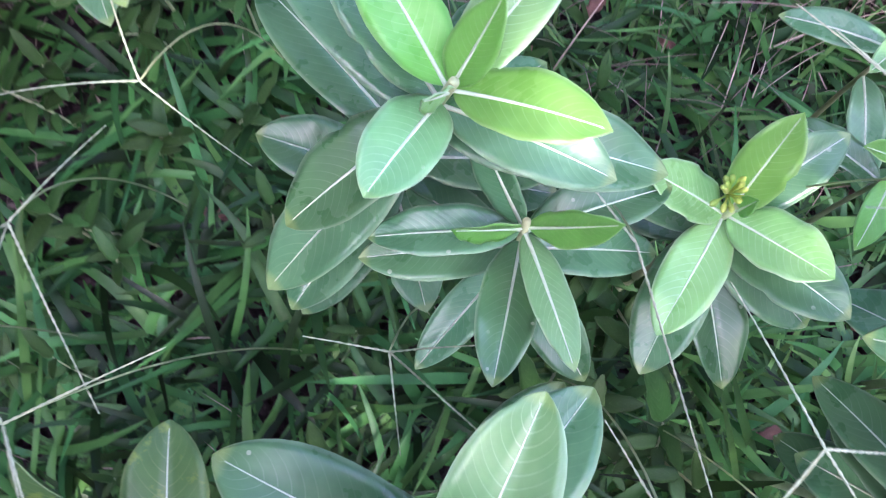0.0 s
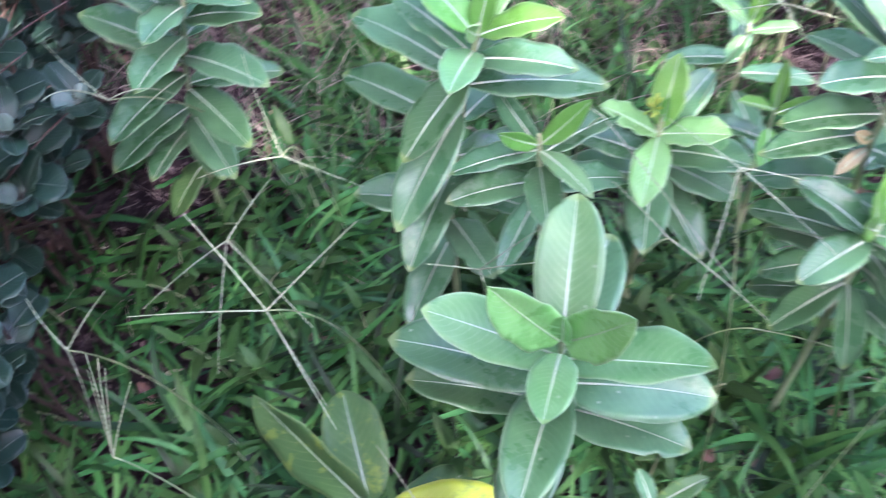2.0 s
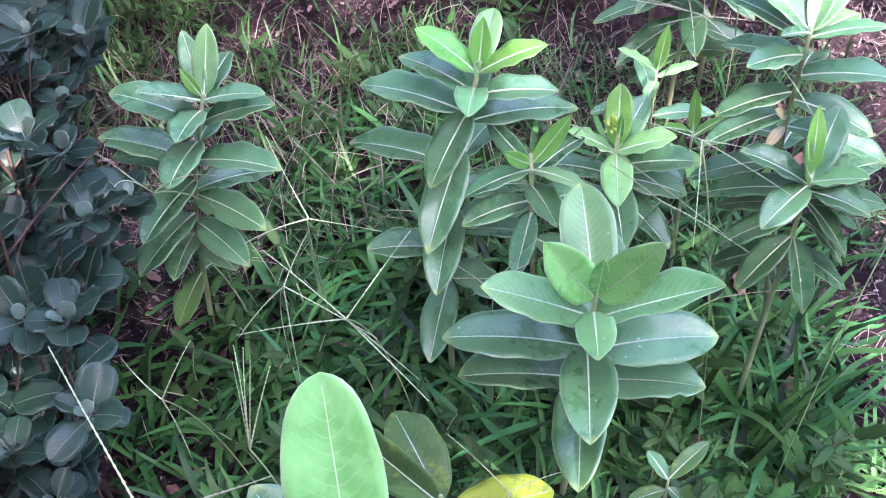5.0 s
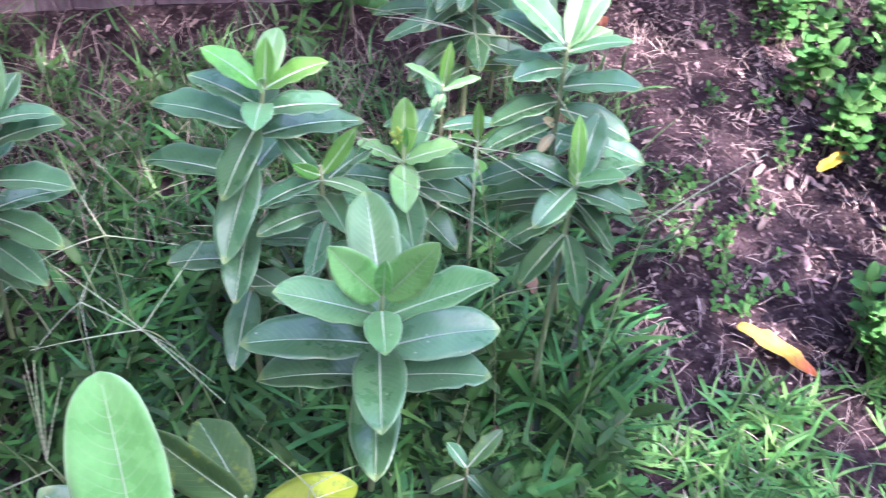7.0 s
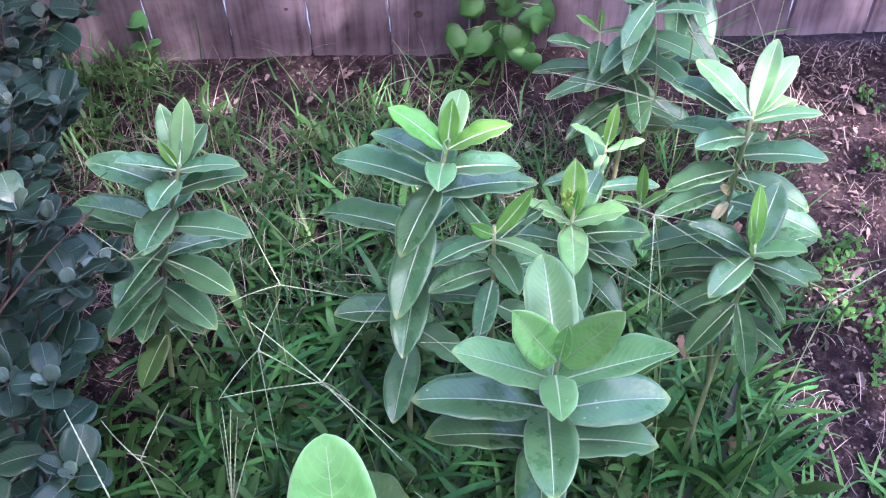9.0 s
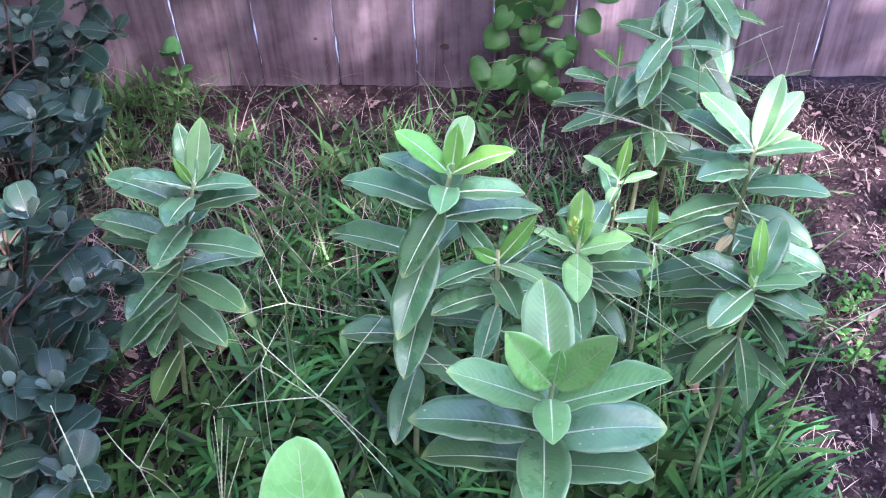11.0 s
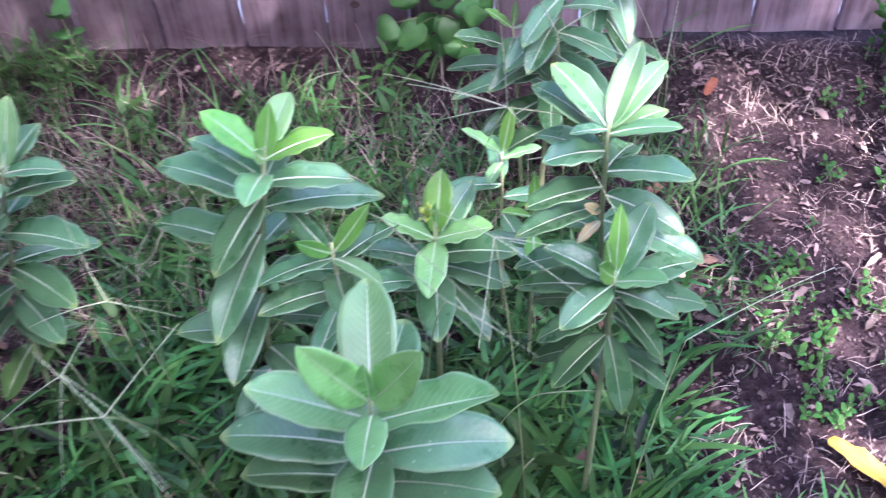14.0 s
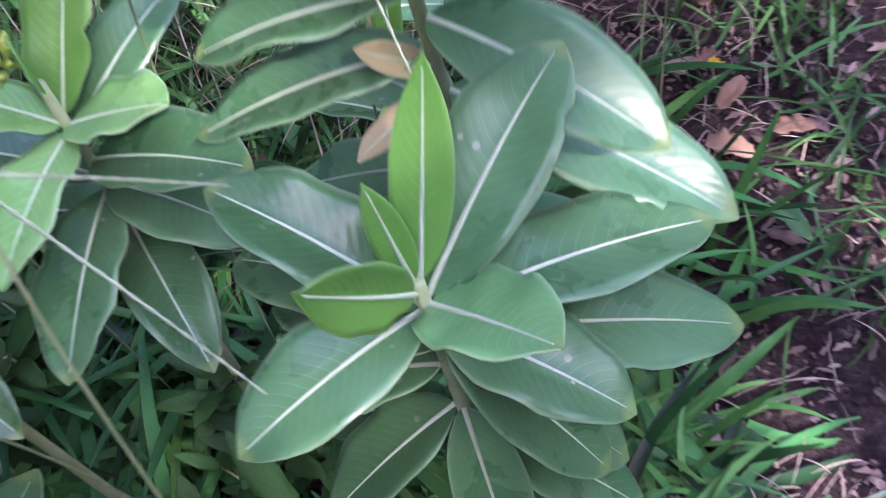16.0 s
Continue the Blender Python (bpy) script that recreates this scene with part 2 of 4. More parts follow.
def plank_material():
    m, nt, ns, ln = material("weathered_fence_wood")
    tex = ns.new("ShaderNodeTexCoord")
    info = ns.new("ShaderNodeObjectInfo")
    mp = ns.new("ShaderNodeMapping")
    mp.inputs["Scale"].default_value = (1.0, 1.0, 0.06)
    comb = ns.new("ShaderNodeCombineXYZ")
    ln.new(mathn(nt, 'MULTIPLY', info.outputs["Random"], 37.0), comb.inputs[0])
    ln.new(mathn(nt, 'MULTIPLY', info.outputs["Random"], 11.0), comb.inputs[2])
    add = ns.new("ShaderNodeVectorMath")
    add.operation = 'ADD'
    ln.new(tex.outputs["Object"], add.inputs[0])
    ln.new(comb.outputs[0], add.inputs[1])
    ln.new(add.outputs[0], mp.inputs["Vector"])
    grain = noisen(nt, 70.0, 5, 0.65, mp.outputs[0])
    band = noisen(nt, 14.0, 4, 0.6, mp.outputs[0])
    stain = noisen(nt, 5.0, 4, 0.6, tex.outputs["Object"])
    c = mix(nt, ramp(nt, band, (0.3, 0.0), (0.7, 1.0)), (0.14, 0.10, 0.122), (0.32, 0.243, 0.295))
    c = mix(nt, ramp(nt, grain, (0.42, 0.0), (0.68, 0.75)), c, (0.07, 0.045, 0.05))
    c = mix(nt, ramp(nt, stain, (0.42, 0.0), (0.7, 0.7)), c, (0.46, 0.385, 0.45))
    c = mix(nt, ramp(nt, noisen(nt, 26.0, 3, 0.6, mp.outputs[0]), (0.55, 0.0), (0.72, 0.6)), c, (0.06, 0.035, 0.045))
    hsv = ns.new("ShaderNodeHueSaturation")
    ln.new(c, hsv.inputs["Color"])
    ln.new(mathn(nt, 'MULTIPLY_ADD', info.outputs["Random"], 0.6, 0.7), hsv.inputs["Value"])
    finish(nt, hsv.outputs[0], 0.8, mathn(nt, 'ADD', grain, band), 0.5, 0.003, spec=0.25)
    return m


SOIL = soil_material()
PLANK = plank_material()
KNOT = plain_material("wood_knot", (0.06, 0.035, 0.035), (0.12, 0.08, 0.08), 80, 0.8, spread=0.1)


# ---------------------------------------------------------------- building helpers
def mesh_of(name, verts, faces, mat, uvs=None, smooth=True):
    me = bpy.data.meshes.new(name)
    me.from_pydata([tuple(v) for v in verts], [], faces)
    if uvs is not None:
        layer = me.uv_layers.new(name="UVMap")
        idx = np.empty(len(me.loops), dtype=np.int32)
        me.loops.foreach_get("vertex_index", idx)
        layer.data.foreach_set("uv", np.asarray(uvs, dtype=np.float32)[idx].ravel())
    if smooth:
        me.polygons.foreach_set("use_smooth", [True] * len(me.polygons))
    me.materials.append(mat)
    me.update()
    return me


def part_of(name, me, parent, label="", m=None):
    ob = new(name, me)
    ob.parent = parent
    if m is not None:
        ob.matrix_local = m
    return tagged(ob, label)


def part(name, bm, mat, parent, label=""):
    me = bpy.data.meshes.new(name)
    bm.to_mesh(me)
    bm.free()
    me.materials.append(mat)
    return part_of(name, me, parent, label)


def thing(name, at, label, category, group="", kind=""):
    ob = new(name)
    ob.location = at
    ob.empty_display_size = 0.02
    return tagged(ob, label, category, group, kind)


def tube_data(points, radii, sides=6, knobs=0.0):
    """Vertices and faces of a tapered tube along points, its end closed."""
    pts = [Vector(p) for p in points]
    verts, faces = [], []
    for i, p in enumerate(pts):
        d = (pts[min(i + 1, len(pts) - 1)] - pts[max(i - 1, 0)]).normalized()
        a = d.cross(Vector((0, 0, 1)) if abs(d.z) < 0.95 else Vector((1, 0, 0))).normalized()
        b = d.cross(a)
        r = radii[i] * (1 + (knobs if i % 2 else -knobs))
        for k in range(sides):
            w = 2 * math.pi * k / sides
            verts.append(p + (a * math.cos(w) + b * math.sin(w)) * r)
    for i in range(len(pts) - 1):
        for k in range(sides):
            q = (k + 1) % sides
            faces.append((i * sides + k, i * sides + q, (i + 1) * sides + q, (i + 1) * sides + k))
    faces.append(tuple(range(sides))[::-1])
    faces.append(tuple((len(pts) - 1) * sides + k for k in range(sides)))
    return verts, faces


def bezier(p0, p1, p2, n):
    return [p0 * (1 - t) ** 2 + p1 * 2 * t * (1 - t) + p2 * t * t for t in (i / n for i in range(n + 1))]


def leaf_data(p0, p1, p2, width, cup=0.18, wave=0.0, tip=0.66, start=0.9, twist=0.0, n=14, half=3, seed=0, thick=0.0005, face=None, bite=False, teeth=0.0):
    """A leaf blade along a bowed midline, with thickness. Returns verts, faces, uvs, midline points and their normals."""
    rng = random.Random(seed)
    ts = [0.5 - 0.5 * math.cos(math.pi * i / n) for i in range(n + 1)]
    line = [p0 * (1 - t) ** 2 + p1 * 2 * t * (1 - t) + p2 * t * t for t in ts]
    ph1, ph2 = rng.uniform(0, 6.28), rng.uniform(0, 6.28)
    f1, f2 = rng.uniform(2.0, 3.6), rng.uniform(2.0, 3.6)
    top, low, uvs, mids, normals = [], [], [], [], []
    nick, nick_side, nick_deep = rng.uniform(.3, .9), rng.choice((-1, 1)), rng.uniform(.12, .3)
    for i, p in enumerate(line):
        t = ts[i]
        d = (line[min(i + 1, n)] - line[max(i - 1, 0)]).normalized()
        ref = face if face is not None else Vector((0, 0, 1))
        side = d.cross(ref)
        if side.length < 0.15:
            side = d.cross(Vector((0.3, -1, 0.2)))
        side.normalize()
        up = side.cross(d).normalized()
        if twist:
            q = Matrix.Rotation(twist * (0.4 + 0.6 * t), 3, d)
            side, up = q @ side, q @ up
        w = 0.5 * width * max(0.0, 1 - abs(2 * t ** start - 1) ** 2.3) ** (tip if t ** start > .5 else tip * .8)
        w = max(w * (1 - teeth * (i % 2)), 0.0006)
        mids.append(p + up * thick)
        normals.append(up)
        for k in range(-half, half + 1):
            a = k / half
            lift = cup * (abs(a) ** 1.05 - .25 * a * a) * w + wave * w * abs(a) ** 2 * math.sin(6.28 * (f1 if k < 0 else f2) * t + (ph1 if k < 0 else ph2))
            if bite and a * nick_side > .5:
                a *= 1 - nick_deep * math.exp(-((t - nick) / .03) ** 2)
            q = p + side * (a * w) + up * lift
            top.append(q + up * thick)
            low.append(q - up * thick)
            uvs.append((0.5 + 0.5 * a, t))
    c = 2 * half + 1
    nv = len(top)
    faces = []
    for i in range(n):
        for k in range(c - 1):
            v = i * c + k
            faces.append((v, v + 1, v + 1 + c, v + c))
            faces.append((nv + v, nv + v + c, nv + v + 1 + c, nv + v + 1))
        faces.append((i * c, i * c + c, nv + i * c + c, nv + i * c))
        v = i * c + c - 1
        faces.append((v, nv + v, nv + v + c, v + c))
    return top + low, faces, uvs + uvs, mids, normals


def midrib_data(mids, normals, wide, reach=0.97):
    """The raised pale midrib on a leaf: a tapered ridge, above and below the blade."""
    n = len(mids) - 1
    pts, radii = [], []
    for i, p in enumerate(mids):
        t = 0.5 - 0.5 * math.cos(math.pi * i / n)
        if t > reach:
            break
        pts.append(p + normals[i] * 0.0002)
        radii.append(max(0.0003, wide * 0.5 * (1 - 0.9 * t)))
    return tube_data(pts, radii, 6)


def add_leaf(parent, base, tip_at, width, mat, arch=0.12, seed=0, face=None, label="", rib=0.0032, wave=0.10, cup=0.16, twist=0.0, start=0.9, tip=0.66):
    """A leaf part with its midrib under a plant; base and tip are in the plant's own space."""
    p0, p2 = Vector(base), Vector(tip_at)
    chord = p2 - p0
    p1 = p0 + chord * 0.5 + Vector((0, 0, 1)) * arch * chord.length
    v, f, uv, mids, nor = leaf_data(p0, p1, p2, width, cup, wave, tip, start, twist, 20, 4, seed, face=face, bite=seed % 4 == 1)
    o = p0.copy()
    leaf = part_of("leaf", mesh_of("leaf", [q - o for q in v], f, mat, uv), parent, label, Matrix.Translation(o))
    rv, rf = midrib_data(mids, nor, rib)
    part_of("midrib", mesh_of("midrib", [q - o for q in rv], rf, RIB), leaf)
    return leaf


def value_noise(x, y, s):
    return noise.noise(Vector((x * s, y * s, 3.7)))


# ---------------------------------------------------------------- ground
def ground_height(x, y):
    h = 0.012 * value_noise(x, y, 3.0) + 0.006 * value_noise(x, y, 11.0)
    return h


def build_ground():
    """One sheet: fine where the camera goes, coarse out to the horizon."""
    def axis(lo, hi, step):
        mid = list(np.arange(lo, hi + step / 2, step))
        far = [0.3, 0.8, 1.8, 4, 10, 30, 100, 400]
        return [lo - f for f in far[::-1]] + mid + [hi + f for f in far]
    xs, ys = axis(-1.8, 2.4, 0.02), axis(-0.4, 2.0, 0.02)
    verts, faces = [], []
    for y in ys:
        for x in xs:
            near = -1.9 < x < 2.5 and -0.5 < y < 2.1
            verts.append((x, y, ground_height(x, y) + (0.003 * value_noise(x, y, 40.0) if near else 0)))
    w = len(xs)
    for j in range(len(ys) - 1):
        for i in range(w - 1):
            faces.append((j * w + i, j * w + i + 1, (j + 1) * w + i + 1, (j + 1) * w + i))
    ob = new("ground", mesh_of("ground", verts, faces, SOIL))
    tagged(ob, "bare purple-brown garden soil with crumbs and mulch", "ground", kind="structure")


build_ground()


# ---------------------------------------------------------------- unseen walls added to close the garden and block low skylight
def plain_wall(name, x0, y0, x1, y1, high, label):
    bm = bmesh.new()
    bmesh.ops.create_cube(bm, size=1, matrix=Matrix.Translation(((x0 + x1) / 2, (y0 + y1) / 2, high / 2 - .05)) @ Matrix.Diagonal((x1 - x0, y1 - y0, high, 1)))
    bmesh.ops.bevel(bm, geom=bm.edges[:], offset=0.01, segments=1)
    me = bpy.data.meshes.new(name)
    bm.to_mesh(me)
    bm.free()
    me.materials.append(PLASTER)
    tagged(new(name, me), label, "wall", kind="structure")


PLASTER = plain_material("brown_render", (0.10, 0.085, 0.075), (0.16, 0.14, 0.125), 6, 0.9, 60, 0.4, 0.004, spread=0.1)
GAP_GROUND = plain_material("pale_gap_ground", (0.45, 0.42, 0.4), (0.66, 0.64, 0.62), 40, 0.9, 160, 0.8, 0.006, spread=0.05)
# Heights and distances set to narrow the sky and deepen the shade.
plain_wall("wall_west", -1.25, -3.4, -1.06, 1.88, 5.0, "unseen plain dark wall added beside the bushes to block skylight")
plain_wall("wall_south", -1.25, -3.55, 4.4, -3.4, 5.4, "unseen plain dark wall added behind the lawn to block skylight")
plain_wall("wall_east", 4.25, -3.4, 4.4, 1.88, 4.6, "unseen plain dark wall added beyond the lawn to block skylight")


# Pale ground added behind the fence so that its gaps show bright.
def pale_sheet_behind():
    verts = [(x, y, .02 + .004 * value_noise(x, y, 9)) for y in np.linspace(1.96, 3.4, 25) for x in np.linspace(-2.4, 4.0, 90)]
    faces = [(j * 90 + i, j * 90 + i + 1, (j + 1) * 90 + i + 1, (j + 1) * 90 + i) for j in range(24) for i in range(89)]
    tagged(new("path", mesh_of("path", verts, faces, GAP_GROUND)), "pale ground sheet added behind the fence to brighten its gaps", "path", kind="structure")


pale_sheet_behind()


# ---------------------------------------------------------------- the unseen trees added to shade the bed
def unseen_shade_tree():
    """An unseen broad-leaved tree added beyond the camera, towards the sun; its crown is gapped to let a few flecks of
    sun through.
    """
    tree = thing("tree", (4.6, -4.8, 0), "unseen broad-leaved tree added to shade the garden bed", "tree")
    o = Vector((4.6, -4.8, 0))
    middle = Vector((.45, .9, .3)) + SUN_DIR * 8.0 - o
    trunk = bezier(Vector((0, 0, -.05)), Vector((.1, .05, 2.6)), Vector((-.2, .3, 4.8)), 10)
    v, f = tube_data(trunk, [.17 * (1.15 - .06 * i) for i in range(11)], 10)
    part_of("trunk", mesh_of("trunk", v, f, BARK), tree)
    rng = random.Random(3)
    a = SUN_DIR.cross(Vector((0, 0, 1))).normalized()
    b = SUN_DIR.cross(a)
    for k in range(9):
        w = k * .7
        e = middle + (a * math.cos(w) + b * math.sin(w)) * rng.uniform(.5, 1.5)
        v, f = tube_data(bezier(trunk[10 - k % 4], (trunk[10] + e) / 2 + Vector((0, 0, .3)), e, 8), [.06 * (1.1 - .12 * i) for i in range(9)], 6)
        part_of("limb", mesh_of("limb", v, f, BARK), tree)
    # Sun fleck targets: crown leaves on their rays are mostly left out.
    flecks = [(.70, .91, .755, .034, .93), (.385, .835, .725, -.012, .92), (.735, .835, .665, -.015, .55), (.535, .89, .535, -.01, .64), (.66, .745, .55, -.02, .7), (.62, .865, .585, -.02, .6)]
    verts, faces, uvs = [], [], []
    made = 0
    # Extra leaves placed on the rays to these spots, to keep sun off.
    sprays = [Vector((.565, 1.15, .42)), Vector((-.24, .58, .08)), Vector((-.24, .76, .08)), Vector((-.1, .66, .08))]
    while made < 16480:
        w, r = rng.uniform(0, 6.283), 1.9 * math.sqrt(rng.random())
        c = middle + (a * math.cos(w) + b * math.sin(w)) * r
        if made >= 16300:
            spray = sprays[made % 4] - o
            c = spray + SUN_DIR * (middle - spray).dot(SUN_DIR) + (a * math.cos(w) + b * math.sin(w)) * rng.uniform(0, .14)
        c = c + SUN_DIR * rng.uniform(-.45, .45)
        ln, wd = rng.uniform(.08, .13), rng.uniform(.045, .07)
        p = c + o
        hit = False
        for x, y, z, rad, chance in flecks:
            q = Vector((x, y, z)) - p
            if (q - SUN_DIR * q.dot(SUN_DIR)).length < rad + .052 and rng.random() < chance:
                hit = True
        made += 1
        lands = p - SUN_DIR * (p.z / SUN_DIR.z)
        # Crown thinned where its shadow lands on the lawn and right-hand soil.
        thin = 0.6 if lands.y < .72 and lands.x > .8 else 0.6 if lands.x > 1.0 + .15 * value_noise(lands.x, lands.y, 3) and lands.y < 1.78 else 0.0
        if hit or rng.random() < thin:
            continue
        d = Vector((rng.uniform(-1, 1), rng.uniform(-1, 1), rng.uniform(-.6, .3))).normalized()
        s = d.cross(Vector((rng.uniform(-.4, .4), rng.uniform(-.4, .4), 1))).normalized()
        n = len(verts)
        up = s.cross(d) * ln * .12
        for t, h in ((0, .0), (.35, 1), (.7, .8), (1, 0)):
            m = c + d * (t - .5) * ln + up * (1 - (2 * t - 1) ** 2)
            verts += [m - s * wd * .5 * max(h, .04), m + s * wd * .5 * max(h, .04)]
            uvs += [(0, t), (1, t)]
        faces += [(n, n + 1, n + 3, n + 2), (n + 2, n + 3, n + 5, n + 4), (n + 4, n + 5, n + 7, n + 6)]
    part_of("crown", mesh_of("crown", verts, faces, WEED, uvs), tree, "dense crown of green leaves added to block light")


unseen_shade_tree()


def unseen_overhang_tree():
    """An unseen tree added beyond the west wall; its crown hangs over the bushes and keeps them in shade."""
    foot, middle = Vector((-1.75, .55, 0)), Vector((1.12, .2, 2.7))
    tree = thing("tree", foot, "unseen leafy tree added to darken the bushes below it", "tree")
    trunk = bezier(Vector((0, 0, -.05)), Vector((.05, .02, 2.0)), Vector((.45, .1, 3.0)), 10)
    v, f = tube_data(trunk, [.11 * (1.15 - .07 * i) for i in range(11)], 10)
    part_of("trunk", mesh_of("trunk", v, f, BARK), tree)
    rng = random.Random(12)
    for k in range(8):
        e = middle + Vector((rng.uniform(-.7, .75), rng.uniform(-1.1, 1.1), rng.uniform(-.2, .3)))
        v, f = tube_data(bezier(trunk[10 - k % 4], (trunk[10] + e) / 2 + Vector((0, 0, .25)), e, 8), [.035 * (1.1 - .12 * i) for i in range(9)], 6)
        part_of("limb", mesh_of("limb", v, f, BARK), tree)
    verts, faces, uvs = [], [], []
    for k in range(6500):
        w, r = rng.uniform(0, 6.283), math.sqrt(rng.random())
        c = middle + Vector((math.cos(w) * r * .85, math.sin(w) * r * 1.35, rng.uniform(-.3, .3) * (1.1 - r)))
        ln, wd = rng.uniform(.08, .13), rng.uniform(.045, .07)
        d = Vector((rng.uniform(-1, 1), rng.uniform(-1, 1), rng.uniform(-.6, .3))).normalized()
        s = d.cross(Vector((rng.uniform(-.4, .4), rng.uniform(-.4, .4), 1))).normalized()
        n = len(verts)
        up = s.cross(d) * ln * .12
        for t, h in ((0, .0), (.35, 1), (.7, .8), (1, 0)):
            m = c + d * (t - .5) * ln + up * (1 - (2 * t - 1) ** 2)
            verts += [m - s * wd * .5 * max(h, .04), m + s * wd * .5 * max(h, .04)]
            uvs += [(0, t), (1, t)]
        faces += [(n, n + 1, n + 3, n + 2), (n + 2, n + 3, n + 5, n + 4), (n + 4, n + 5, n + 7, n + 6)]
    part_of("crown", mesh_of("crown", verts, faces, WEED, uvs), tree, "dense crown of green leaves added to block light")


unseen_overhang_tree()


# ---------------------------------------------------------------- fence
FENCE_Y, PLANK_W = 1.9, 0.184


def plank_mesh(seed):
    """One upright board: rounded long edges, slightly warped, a ragged lower end."""
    rng = random.Random(seed)
    w, t, h = PLANK_W / 2 - rng.uniform(0.0003, 0.0012), 0.018, 1.75
    z0 = rng.uniform(-0.04, -0.03)
    prof = [(-w, 0.0), (-w + 0.004, -t / 2), (-w / 3, -t / 2 - 0.001), (w / 3, -t / 2), (w - 0.004, -t / 2), (w, 0.0), (w - 0.003, t / 2), (-w + 0.003, t / 2)]
    verts, faces = [], []
    zs = [z0] + [0.015 * k for k in range(1, 34)] + [0.6, 0.8, 1.0, 1.2, 1.4, h]
    wander = 0.0
    ph = rng.uniform(0, 6)
    for z in zs:
        bow = 0.0015 * math.sin(ph + z * 2.2)
        wander = 0.7 * wander + rng.uniform(-0.0011, 0.0011)
        for x, y in prof:
            edge = wander + rng.uniform(-0.0007, 0.0007) if abs(x) > w * .9 else 0
            verts.append((x + edge, y + bow, z + (rng.uniform(-0.002, 0.002) if z == z0 else 0)))
    c = len(prof)
    for j in range(len(zs) - 1):
        for k in range(c):
            q = (k + 1) % c
            faces.append((j * c + k, j * c + q, (j + 1) * c + q, (j + 1) * c + k))
    faces.append(tuple(range(c))[::-1])
    faces.append(tuple((len(zs) - 1) * c + k for k in range(c)))
    return mesh_of("plank", verts, faces, PLANK, smooth=False)


def build_fence():
    fence = thing("fence", (0, FENCE_Y, 0), "weathered grey-purple wooden board fence with narrow gaps", "fence", kind="structure")
    meshes = [plank_mesh(100 + i) for i in range(9)]
    for k in range(-14, 22):
        ob = part_of("plank", meshes[(k * 5) % 9], fence, "", pose(PLANK_W * (k + 0.5), 0.012, 0.012 + (0.045 if k > 4 else 0.0)))
    for z in (0.32, 1.4):
        bm = bmesh.new()
        bmesh.ops.create_cube(bm, size=1, matrix=Matrix.Translation((PLANK_W * 4, 0.045, z)) @ Matrix.Diagonal((PLANK_W * 36, 0.038, 0.085, 1)))
        bmesh.ops.bevel(bm, geom=bm.edges[:], offset=0.004, segments=1)
        part("rail", bm, PLANK, fence)
    # knots: a sunk oval ring of darker wood in two boards
    for x, z, r in ((0.252, 0.111, 0.016), (-0.045, 0.135, 0.008)):
        bm = bmesh.new()
        bmesh.ops.create_uvsphere(bm, u_segments=14, v_segments=8, radius=r, matrix=Matrix.Diagonal((1, 0.16, 0.85, 1)))
        knot = part("knot", bm, KNOT, fence, "dark round wood knot")
        knot.location = (x, 0.0025, z)


build_fence()


# ---------------------------------------------------------------- milkweeds
def stem_point(stem, z):
    """The stem's axis at a height; stem: (x, y, z) points from the ground up, in the plant's space."""
    for a, b in zip(stem, stem[1:]):
        if z <= b[2] or b is stem[-1]:
            f = (z - a[2]) / (b[2] - a[2])
            return Vector((a[0] + f * (b[0] - a[0]), a[1] + f * (b[1] - a[1]), z))


